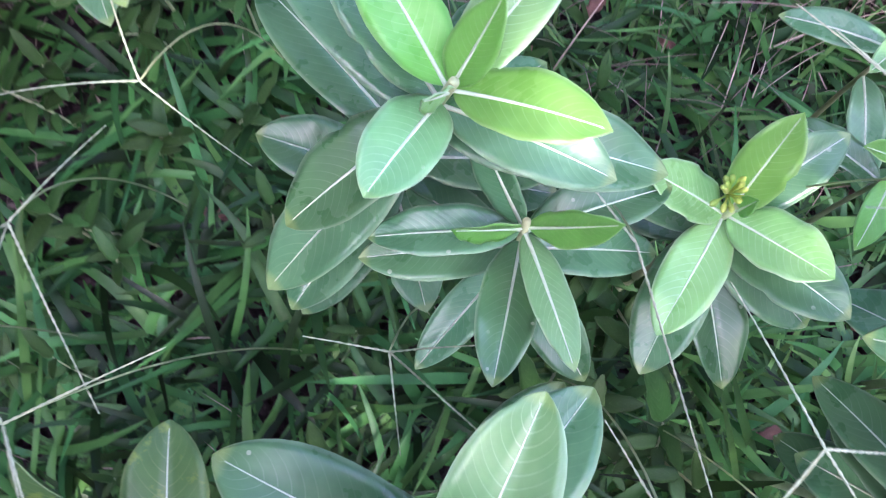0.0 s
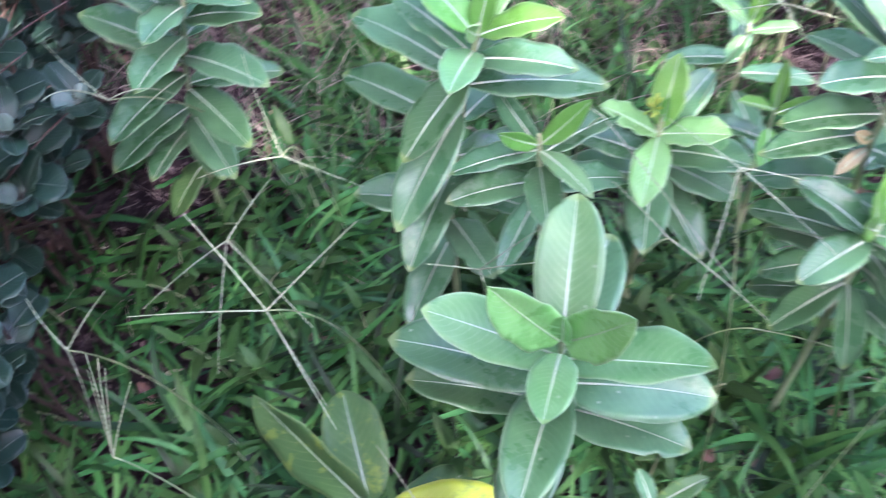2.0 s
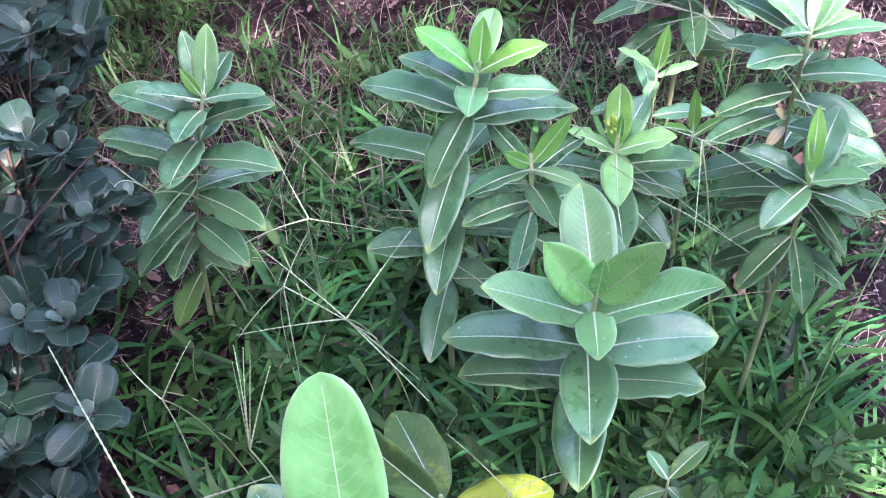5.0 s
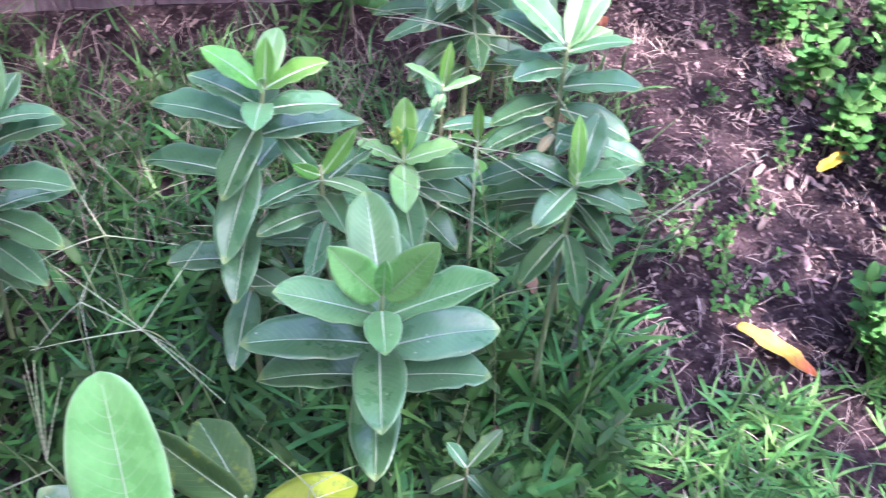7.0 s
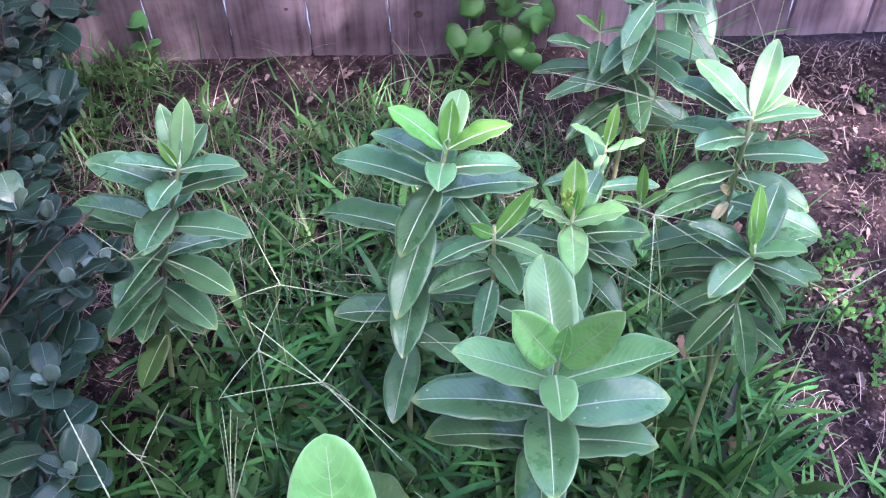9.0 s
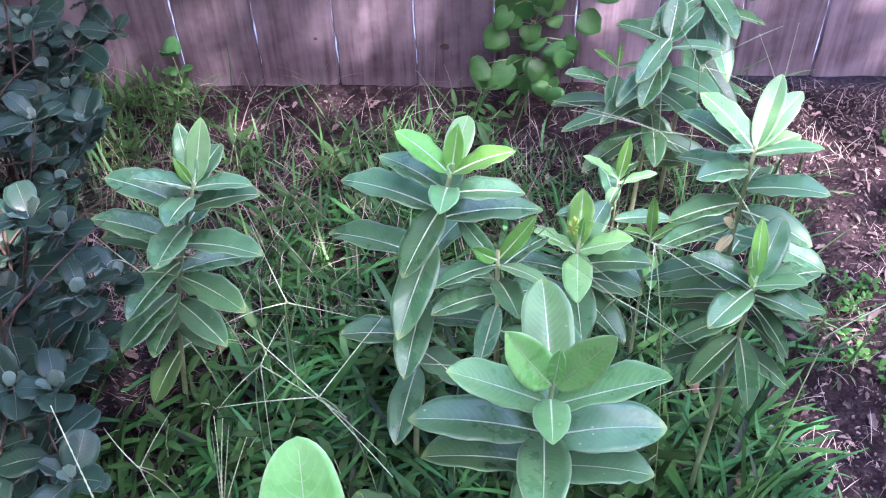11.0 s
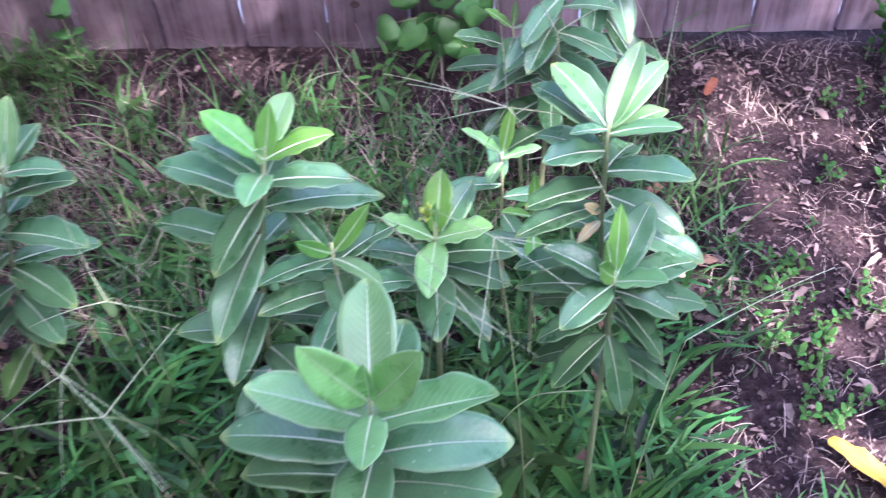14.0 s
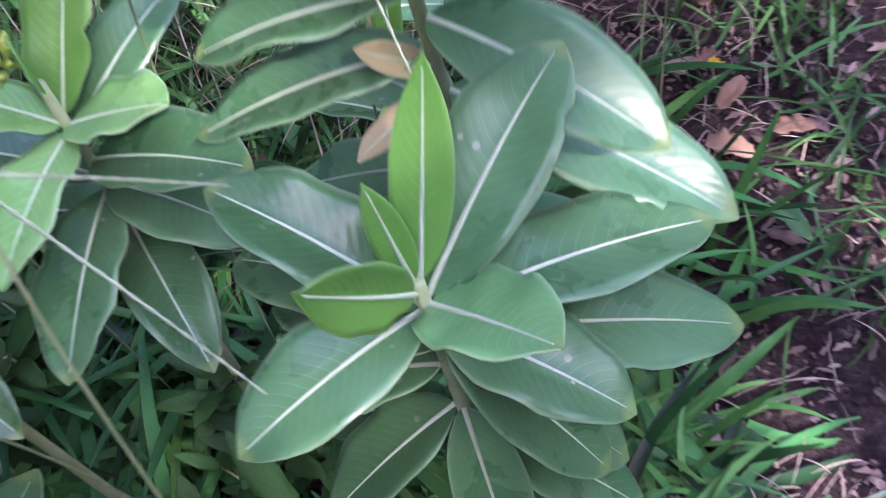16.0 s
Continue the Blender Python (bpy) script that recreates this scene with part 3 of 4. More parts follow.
def milkweed(at, stem, leaves, label, radius=0.0045, seed=0, group="milkweeds", lower=False):
    """leaves: node height, azimuth, reach, tip height, width, kind (0 mature, 1 young, 2 yellowed, 3 mottled, 4 pale
    young and sunlit, 5 lightest, young and lit, 6 broad and lit, 7 withered).
    """
    plant = thing("milkweed", at, label, "plant", group)
    rng = random.Random(seed)
    pts, radii = [], []
    top = stem[-1][2]
    for i in range(13):
        z = top * i / 12
        pts.append(stem_point(stem, z))
        radii.append(radius * (1.15 - 0.55 * i / 12))
    v, f = tube_data(pts, radii, 8)
    part_of("stem", mesh_of("stem", v, f, STEM), plant)
    mats = (MILK, YOUNG, YELLOWED, MOTTLED, PALE, LIT_LEAF, LIT_LEAF, WITHERED)
    low, turn = min(l[0] for l in leaves) - .07, rng.uniform(0, 180)
    leaves = list(leaves)
    while lower and low > .13:
        for side in (0, 180):
            reach = rng.uniform(.08, .12)
            leaves.append((low, turn + side + rng.uniform(-20, 20), reach, low + reach * rng.uniform(-.7, .3), rng.uniform(.04, .055), 3 if rng.random() < .15 else 0))
        low -= .09
        turn += 90
    for i, (z, az, reach, tip_z, width, kind) in enumerate(leaves):
        axis = stem_point(stem, min(z, top))
        d = Vector((math.cos(radians(az)), math.sin(radians(az)), 0))
        base = axis + d * radius * 0.6
        tip_at = axis + d * reach
        tip_at.z = tip_z
        steep = (tip_z - z) / max(reach, 0.01)
        face = None
        if steep > 0.9:
            face = Vector((-d.x * 0.6, -d.y * 0.6 - 0.9, 0.4))
        elif steep < -1.0:
            face = Vector((d.x, d.y, 0.3))
        arch = 0.13 if steep < 0.5 else (-0.06 if steep > 0.9 else 0.05)
        add_leaf(plant, base, tip_at, width * (.96 if width > .06 else .9 if kind in (0, 4) else .95), mats[kind], arch, seed * 50 + i, face,
                 {2: "yellowing leaf", 3: "mottled green leaf", 7: "withered tan leaf"}.get(kind, ""), cup=rng.uniform(0.22, 0.6), wave=rng.uniform(0.05, 0.14),
                 tip=0.42 if kind == 6 else 0.76 if width > 0.06 else (0.95 if kind == 1 else 0.8), start=1.12 if kind == 6 else 1.0, rib=0.0029 if kind in (0, 4) else 0.0024, twist=rng.uniform(-0.2, 0.2))
    return plant


milkweed((0.402, 0.642, 0), [(0, 0, 0), (0.014, -0.02, 0.305), (0.021, -0.03, 0.458), (0.028, -0.04, 0.61)], [
    (0.6, -79, 0.018, 0.682, 0.022, 5), (0.593, -162, 0.059, 0.711, 0.05, 5), (0.593, -22, 0.065, 0.711, 0.05, 5), (0.578, 94, 0.128, 0.628, 0.064, 4),
    (0.562, -91, 0.079, 0.587, 0.048, 4), (0.55, -173, 0.12, 0.631, 0.062, 4), (0.544, -7, 0.134, 0.623, 0.062, 4), (0.478, -93, 0.148, 0.525, 0.066, 0),
    (0.482, -179, 0.166, 0.511, 0.075, 0), (0.47, 5, 0.153, 0.473, 0.075, 0), (0.402, -170, 0.15, 0.455, 0.072, 0), (0.396, -12, 0.145, 0.425, 0.072, 0),
    (0.40, -95, 0.155, 0.415, 0.066, 0), (0.50, 80, 0.15, 0.52, 0.07, 0), (0.34, 80, 0.15, 0.36, 0.065, 0),
], "tall green milkweed with broad paired leaves and pale midribs", seed=5)

# The kind 5 back leaf at the top is coloured to read as sunlit.
milkweed((0.232, 0.86, 0), [(0, 0, 0), (0.02, -0.015, 0.362), (0.045, -0.023, 0.544), (0.08, -0.03, 0.725)], [
    (0.708, 75, 0.037, 0.758, 0.026, 1), (0.708, 152, 0.077, 0.745, 0.04, 1), (0.708, 76, 0.085, 0.73, 0.036, 5), (0.708, 6, 0.079, 0.737, 0.036, 1),
    (0.712, -100, 0.02, 0.74, 0.018, 5), (0.679, 154, 0.095, 0.699, 0.046, 0), (0.672, 5, 0.099, 0.665, 0.044, 0), (0.686, -96, 0.066, 0.704, 0.042, 4), (0.642, 156, 0.146, 0.639, 0.055, 0),
    (0.65, -119, 0.098, 0.61, 0.052, 0), (0.628, 18, 0.14, 0.60, 0.055, 0), (0.584, -110, 0.128, 0.529, 0.056, 0), (0.547, 160, 0.15, 0.544, 0.055, 0),
    (0.489, 32, 0.11, 0.44, 0.055, 0), (0.467, -100, 0.128, 0.445, 0.055, 0), (0.372, -168, 0.111, 0.404, 0.06, 0), (0.298, -102, 0.128, 0.274, 0.055, 0),
    (0.342, -48, 0.108, 0.36, 0.055, 0), (0.664, 85, 0.088, 0.64, 0.045, 0), (0.42, 20, 0.12, 0.42, 0.055, 0), (0.56, 60, 0.1, 0.55, 0.05, 0),
], "tall milkweed with yellow-green top leaves and drooping lower leaves", seed=6)

milkweed((-0.19, 0.975, 0), [(0, 0, 0), (0.052, -0.023, 0.3), (0.092, -0.035, 0.45), (0.143, -0.047, 0.6)], [
    (0.598, 78, 0.06, 0.667, 0.038, 4), (0.598, 110, 0.06, 0.66, 0.034, 0), (0.598, 160, 0.022, 0.64, 0.016, 1), (0.59, -160, 0.075, 0.632, 0.042, 0),
    (0.59, -8, 0.088, 0.607, 0.04, 0), (0.585, 70, 0.085, 0.60, 0.045, 0), (0.572, -104, 0.073, 0.585, 0.048, 0), (0.547, 170, 0.117, 0.587, 0.058, 0),
    (0.547, -6, 0.109, 0.585, 0.055, 0), (0.511, -102, 0.1, 0.523, 0.058, 0), (0.505, 80, 0.095, 0.48, 0.05, 0), (0.468, 178, 0.125, 0.515, 0.06, 0),
    (0.468, -18, 0.134, 0.487, 0.058, 0), (0.45, 159, 0.148, 0.424, 0.055, 0), (0.426, -110, 0.136, 0.44, 0.058, 0), (0.39, -35, 0.141, 0.402, 0.058, 0),
    (0.347, -115, 0.137, 0.355, 0.055, 0), (0.323, -44, 0.13, 0.326, 0.055, 0), (0.299, -93, 0.116, 0.328, 0.05, 0), (0.275, -47, 0.116, 0.303, 0.05, 0),
    (0.40, 35, 0.12, 0.36, 0.05, 0), (0.256, -176, 0.117, 0.23, 0.05, 0),
], "dark green milkweed in shade with many paired leaves", seed=7, lower=True)

milkweed((0.76, 0.955, 0), [(0, 0, 0), (-0.062, -0.048, 0.365), (-0.078, -0.073, 0.547), (-0.084, -0.097, 0.73)], [
    (0.721, 65, 0.09, 0.772, 0.034, 4), (0.721, 50, 0.106, 0.745, 0.034, 4), (0.706, 38, 0.09, 0.695, 0.034, 4), (0.721, 126, 0.098, 0.745, 0.040, 0),
    (0.706, 130, 0.122, 0.70, 0.040, 0), (0.713, -20, 0.077, 0.745, 0.029, 4), (0.721, -138, 0.059, 0.752, 0.019, 0), (0.684, -156, 0.078, 0.698, 0.040, 0),
    (0.669, 135, 0.107, 0.635, 0.045, 0), (0.647, -24, 0.101, 0.675, 0.048, 0), (0.617, -175, 0.09, 0.59, 0.046, 0), (0.58, -169, 0.104, 0.547, 0.048, 0),
    (0.603, -23, 0.1, 0.575, 0.048, 0), (0.551, -19, 0.128, 0.521, 0.050, 0), (0.529, 140, 0.09, 0.49, 0.044, 0), (0.551, -127, 0.05, 0.555, 0.015, 7),
    (0.573, -138, 0.032, 0.605, 0.014, 7), (0.647, 64, 0.101, 0.60, 0.048, 0), (0.477, 172, 0.11, 0.43, 0.048, 0), (0.50, 60, 0.11, 0.46, 0.048, 0), (0.44, -30, 0.11, 0.42, 0.048, 0),
], "tall pale green milkweed with sunlit top leaves", seed=8)

milkweed((0.69, 0.81, 0), [(0, 0, 0), (-0.001, -0.019, 0.292), (-0.001, -0.029, 0.439), (-0.002, -0.038, 0.585)], [
    (0.583, 84, 0.047, 0.648, 0.023, 1), (0.583, 143, 0.015, 0.631, 0.014, 1), (0.581, -125, 0.042, 0.64, 0.026, 1), (0.57, 62, 0.096, 0.608, 0.048, 0),
    (0.57, -35, 0.062, 0.612, 0.043, 4), (0.564, -138, 0.083, 0.553, 0.046, 0), (0.564, 160, 0.084, 0.594, 0.043, 0), (0.552, -17, 0.078, 0.528, 0.046, 0),
    (0.534, 20, 0.13, 0.465, 0.055, 0), (0.552, 150, 0.125, 0.48, 0.045, 0), (0.534, -14, 0.068, 0.44, 0.045, 0), (0.50, 2, 0.075, 0.395, 0.045, 0),
    (0.505, 170, 0.085, 0.43, 0.05, 0), (0.522, 151, 0.1, 0.47, 0.05, 0), (0.558, 30, 0.12, 0.53, 0.05, 0), (0.43, 165, 0.09, 0.37, 0.045, 0), (0.43, -10, 0.085, 0.36, 0.045, 0), (0.35, 80, 0.09, 0.31, 0.045, 0),
    (0.46, -66, 0.055, 0.36, 0.04, 0), (0.46, -150, 0.075, 0.40, 0.044, 0),
], "short milkweed with bright young top leaves and broad green leaves", seed=9)

# Kind 5 leaves here are lightened in colour to look lit.
budding = milkweed((0.466, 0.915, 0), [(0, 0, 0), (0.008, -0.005, 0.263), (0.011, -0.008, 0.394), (0.015, -0.01, 0.525)], [
    (0.52, -51, 0.006, 0.563, 0.014, 1), (0.497, 83, 0.064, 0.552, 0.04, 1), (0.492, -14, 0.075, 0.532, 0.046, 5), (0.487, -93, 0.095, 0.49, 0.044, 5), (0.492, -168, 0.065, 0.545, 0.038, 5),
    (0.46, -14, 0.107, 0.492, 0.055, 0), (0.439, -17, 0.1, 0.431, 0.055, 0), (0.434, -87, 0.115, 0.425, 0.056, 0), (0.412, -53, 0.115, 0.395, 0.05, 0),
    (0.444, 180, 0.1, 0.47, 0.05, 0), (0.481, 60, 0.095, 0.51, 0.042, 0), (0.40, 175, 0.11, 0.38, 0.05, 0),
], "small milkweed with yellow-green flower buds at the tip", seed=10)


def buds(plant, at, seed):
    """A knot of small pointed buds at the tip of a stem."""
    rng = random.Random(seed)
    for k in range(13):
        a, up = k * 2.4, rng.uniform(.25, 1.3)
        d = Vector((math.cos(a) * math.cos(up), math.sin(a) * math.cos(up), math.sin(up)))
        ln = rng.uniform(.012, .02)
        p = Vector(at)
        pts = [p, p + d * ln * .5, p + d * ln * .7, p + d * ln * .88, p + d * ln]
        v, f = tube_data(pts, [.0006, .0008, .0022, .002, .0005], 6)
        part_of("bud", mesh_of("bud", v, f, BUD), plant)


BUD = plain_material("yellow_green_bud", (0.36, 0.5, 0.07), (0.55, 0.66, 0.16), 80, 0.5, spread=0.25, through_leaf=0.2)
buds(budding, (0.004, -0.010, 0.535), 4)

milkweed((0.366, 0.83, 0), [(0, 0, 0), (0.001, -0.006, 0.292), (0.001, -0.009, 0.439), (0.001, -0.012, 0.585)], [
    (0.57, 12, 0.05, 0.64, 0.025, 1), (0.57, -135, 0.046, 0.625, 0.02, 1), (0.558, -148, 0.095, 0.568, 0.036, 0), (0.558, -46, 0.092, 0.59, 0.028, 4),
    (0.546, 47, 0.102, 0.532, 0.042, 0), (0.528, -74, 0.098, 0.56, 0.042, 0), (0.565, 150, 0.06, 0.62, 0.028, 0), (0.499, -145, 0.105, 0.525, 0.045, 0),
    (0.475, -103, 0.106, 0.47, 0.035, 0), (0.487, 30, 0.1, 0.45, 0.045, 0), (0.43, 170, 0.1, 0.42, 0.045, 0), (0.42, -30, 0.1, 0.40, 0.045, 0),
], "slender milkweed with narrow bright young leaves at the top", seed=11)

# the plants at the fence, the seedlings behind and the close plants in front
milkweed((.636, 1.40, 0), [(0, 0, 0), (.01, -.015, .314), (.02, -.04, .524)], [
    (.522, 75, .07, .56, .048, 0), (.512, 135, .112, .495, .046, 0), (.522, -124, .108, .498, .045, 0), (.501, -38, .1, .54, .042, 0),
    (.48, -113, .129, .466, .052, 0), (.448, -44, .119, .455, .05, 0), (.464, -135, .12, .44, .045, 0), (.411, -140, .139, .40, .05, 0),
    (.401, -51, .13, .385, .05, 0), (.358, -165, .17, .34, .05, 0), (.512, 50, .1, .53, .045, 0), (.485, 103, .11, .487, .05, 0),
    (.343, -92, .129, .33, .05, 0), (.38, 30, .13, .36, .05, 0), (.30, -150, .14, .26, .05, 0), (.29, -20, .13, .25, .05, 0),
], "green milkweed standing before the wooden fence", seed=31, lower=True)
milkweed((.604, 1.44, 0), [(0, 0, 0), (-.01, -.01, .252), (-.02, -.02, .42)], [
    (.418, -179, .045, .457, .022, 1), (.418, 80, .03, .45, .012, 1), (.418, -27, .056, .439, .02, 4), (.372, -166, .101, .42, .045, 0),
    (.398, -103, .09, .385, .035, 0), (.372, -54, .098, .37, .04, 0), (.33, 170, .12, .31, .045, 0), (.32, -20, .11, .29, .045, 0),
], "slim milkweed with yellow-green young leaves near the fence", radius=.0035, seed=38)
milkweed((.71, 1.50, 0), [(0, 0, 0), (.01, -.01, .323), (.02, -.02, .538)], [
    (.536, -72, .12, .515, .055, 0), (.525, -137, .14, .52, .045, 0), (.52, -76, .138, .44, .055, 0), (.487, 1, .12, .46, .05, 0),
    (.465, -100, .129, .42, .05, 0), (.438, 160, .13, .42, .05, 0), (.406, -55, .129, .34, .05, 0), (.536, 89, .07, .60, .045, 0),
    (.509, 25, .111, .48, .05, 0), (.36, 200, .13, .32, .05, 0), (.34, -10, .13, .30, .05, 0),
], "blue-green milkweed with hanging leaves by the fence", seed=32, lower=True)
milkweed((.565, 1.16, 0), [(0, 0, 0), (0, 0, .2), (0, -.01, .40)], [
    (.40, 60, .03, .47, .022, 1), (.40, 170, .06, .44, .024, 5), (.39, -20, .06, .43, .024, 5), (.38, -110, .06, .39, .024, 4), (.34, 100, .09, .35, .035, 0),
    (.33, -170, .10, .33, .035, 0), (.30, 0, .10, .3, .035, 0), (.26, -60, .1, .23, .04, 0),
], "small bright green milkweed shoot among taller plants", radius=.003, seed=33)
milkweed((.61, 1.06, 0), [(0, 0, 0), (0, 0, .2), (0, -.01, .37)], [
    (.37, 90, .02, .44, .02, 1), (.37, -160, .05, .40, .022, 1), (.36, 10, .05, .39, .022, 1), (.33, -90, .07, .32, .03, 1), (.30, 170, .09, .3, .035, 0), (.28, 0, .09, .27, .035, 0),
], "small bright green milkweed shoot among taller plants", radius=.003, seed=34)
milkweed((.232, .20, 0), [(0, 0, 0), (0, 0, .5), (-.004, .0, .80)], [
    (.80, 95, .098, .950, .071, 6), (.73, 135, .115, .82, .072, 0), (.74, -80, .12, .80, .07, 0), (.73, 185, .15, .76, .075, 0),
    (.62, 92, .16, .62, .075, 0), (.60, -90, .15, .6, .07, 0), (.5, 180, .15, .48, .07, 0), (.5, 0, .15, .48, .07, 0),
], "close milkweed with one large upright light green leaf", radius=.0055, seed=35, lower=True)
milkweed((.248, .475, 0), [(0, 0, 0), (0, 0, .2), (.0, .01, .36)], [
    (.34, 118, .13, .36, .07, 3), (.34, 155, .13, .47, .06, 3), (.28, 25, .15, .245, .07, 2), (.27, -20, .12, .26, .07, 3), (.22, 200, .14, .25, .07, 3), (.20, 60, .14, .17, .065, 3), (.18, -100, .12, .2, .06, 3),
], "low old milkweed with mottled and yellowing leaves", seed=36, lower=True)
milkweed((.545, .60, 0), [(0, 0, 0), (0, 0, .08), (.0, .0, .155)], [
    (.155, 35, .07, .185, .028, 3), (.15, 120, .05, .155, .024, 0), (.13, -40, .045, .10, .024, 0), (.12, 190, .055, .10, .026, 3),
], "low mottled milkweed shoot in the grass", radius=.003, seed=37)


# ---------------------------------------------------------------- smoke bush
def bush_leaf(seed, pale):
    """One round blade on its thin stalk: the blade and stalk are one piece."""
    rng = random.Random(seed)
    ln = 0.058
    p0, p2 = Vector((0, 0.015, 0)), Vector((0, ln + 0.012, rng.uniform(-.012, .004)))
    v, f, uv, mids, nor = leaf_data(p0, (p0 + p2) / 2 + Vector((0, 0, rng.uniform(.004, .010))), p2, ln * rng.uniform(.74, 1.02), rng.uniform(.05, .45), 0.14, 0.48, rng.uniform(1.05, 1.25), rng.uniform(-.25, .25), 9, 3, seed)
    tv, tf = tube_data([Vector((0, 0, 0))] + [m + n * 0.0003 for m, n in zip(mids[:-1], nor)], [.0011] + [.0009 * (1 - .08 * i) for i in range(len(mids) - 1)], 5)
    k = len(v)
    me = mesh_of("leaf", v + tv, f + [tuple(q + k for q in face) for face in tf], BUSH_TIP if pale else BUSH, uv + [(0.5, 0.5)] * len(tv))
    me.materials.append(TWIG)
    me.polygons.foreach_set("material_index", [0] * len(f) + [1] * len(tf))
    return me


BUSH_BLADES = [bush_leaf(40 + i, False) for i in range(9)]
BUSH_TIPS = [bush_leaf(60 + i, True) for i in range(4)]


def build_bush(at, reach, stems, low, tall, label, seed):
    bush = thing("smoke_bush", at, label, "shrub", "smoke bushes")
    rng = random.Random(seed)
    count = 0

    def edge_at(q):
        return -.13 - .2 * (q.y + at[1] - .7) + .45 * (q.z - .52) - at[0]

    def set_leaf(p, turn, tilt, size, meshes):
        nonlocal count
        if count >= 296 or p.x > edge_at(p):
            return
        m = Matrix.Translation(p) @ Matrix.Rotation(turn, 4, 'Z') @ Matrix.Rotation(tilt, 4, 'X') @ Matrix.Rotation(rng.uniform(-.5, .5), 4, 'Y') @ Matrix.Scale(size, 4)
        part_of("leaf", rng.choice(meshes), bush, "", m)
        count += 1

    def leafy(line, first, step):
        """Stalked leaves in a spiral along a twig, ending in a tuft with small pale leaves."""
        turn, dist = rng.uniform(0, 6.28), 0.0
        for k in range(first, len(line)):
            dist += (line[k] - line[k - 1]).length
            if dist >= step:
                dist = 0.0
                turn += 2.4 + rng.uniform(-.3, .3)
                set_leaf(line[k], turn, rng.uniform(-.5, .55), rng.uniform(.6, 1.02), BUSH_BLADES)
        for e in range(4):
            turn += 1.6 + rng.uniform(-.3, .3)
            set_leaf(line[-1], turn, rng.uniform(.1, .75), rng.uniform(.5, .85), BUSH_BLADES)
        for e in range(2):
            turn += 2.2
            set_leaf(line[-1], turn, rng.uniform(.6, 1.2), rng.uniform(.26, .45), BUSH_TIPS)

    for b in range(stems):
        az = rng.uniform(-1.5, 1.5) + (0 if b % 4 else 3.0)
        out, top = rng.uniform(.08, reach), low + (tall - low) * (b + rng.random()) / stems
        foot = Vector((rng.uniform(-.05, .05), rng.uniform(-.08, .08), 0))
        tipv = Vector((math.cos(az) * out, math.sin(az) * out * 1.5, top))
        tipv.x = min(tipv.x, edge_at(tipv) - rng.uniform(.015, .10))
        line = bezier(foot, Vector((tipv.x * .35, tipv.y * .35, top * .6)), tipv, 26)
        v, f = tube_data(line[::2], [.0036 * (1.1 - .85 * i / 13) for i in range(14)], 6)
        part_of("branch", mesh_of("branch", v, f, BARK), bush)
        leafy(line, 12, .06)
        for r in range(5):
            root = line[9 + r * 3]
            way = Vector((rng.uniform(-.6, 1), rng.uniform(-1, 1), rng.uniform(.0, .8))).normalized() * rng.uniform(.08, .17)
            twig = bezier(root, root + way * .5 + Vector((0, 0, .012)), root + way, 9)
            if twig[-1].x > edge_at(twig[-1]):
                continue
            v, f = tube_data(twig, [.0018 * (1 - .07 * i) for i in range(10)], 5)
            part_of("twig", mesh_of("twig", v, f, BARK), bush)
            leafy(twig, 2, .03)


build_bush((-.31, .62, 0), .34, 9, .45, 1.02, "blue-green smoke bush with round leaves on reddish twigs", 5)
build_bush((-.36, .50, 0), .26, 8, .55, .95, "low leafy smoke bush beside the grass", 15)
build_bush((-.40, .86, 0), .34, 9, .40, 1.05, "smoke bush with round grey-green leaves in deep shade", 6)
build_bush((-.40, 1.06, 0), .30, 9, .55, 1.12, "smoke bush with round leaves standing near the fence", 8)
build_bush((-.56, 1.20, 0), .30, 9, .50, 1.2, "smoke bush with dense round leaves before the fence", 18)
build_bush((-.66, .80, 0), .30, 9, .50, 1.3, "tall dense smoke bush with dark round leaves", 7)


# ---------------------------------------------------------------- seed heads of the grass
def seed_head(foot, joint, ends, bow=0.03, spike_r=0.00085, label="pale green crabgrass seed head on a thin arching stalk", seed=0):
    """A thin stalk from the ground to a joint, and fine beaded spikes from there."""
    head = thing("crabgrass_stalk", (foot[0], foot[1], 0), label, "grass", "crabgrass seed heads")
    rng = random.Random(seed)
    o = Vector((foot[0], foot[1], 0))
    j = Vector(joint) - o
    ctrl = Vector((j.x * .25, j.y * .25, j.z * .75))
    v, f = tube_data(bezier(Vector((0, 0, 0)), ctrl, j, 14), [.0008] * 15, 5)
    part_of("stalk", mesh_of("stalk", v, f, STALK), head)
    for e in ends:
        e = Vector(e) - o
        ln = (e - j).length
        mid = (j + e) / 2 + Vector((rng.uniform(-.4, .4) * bow, rng.uniform(-.4, .4) * bow, bow * ln / .12 * rng.uniform(.3, 1.0)))
        n = max(16, int(ln / .0032))
        v, f = tube_data(bezier(j, mid, e, n), [spike_r * (1 - .55 * i / n) for i in range(n + 1)], 5, 0.35)
        part_of("spike", mesh_of("spike", v, f, SPIKE), head)
    return head


seed_head((.20, .70), (.164, .577, .60), [(.076, .636, .648), (.064, .528, .648), (.235, .658, .647), (.252, .489, .577), (.245, .50, .60)], bow=.008, seed=1)
seed_head((.10, .45), (.086, .415, .62), [(.09, .46, .735), (.098, .46, .73), (.104, .455, .725), (.085, .455, .715), (.118, .455, .705)], bow=.006, label="upright tuft of green grass seed fingers", seed=2)
seed_head((.13, .16), (.10, .22, .80), [(.029, .329, .94)], bow=.006, spike_r=.00105, label="single straight pale grass spike", seed=3)
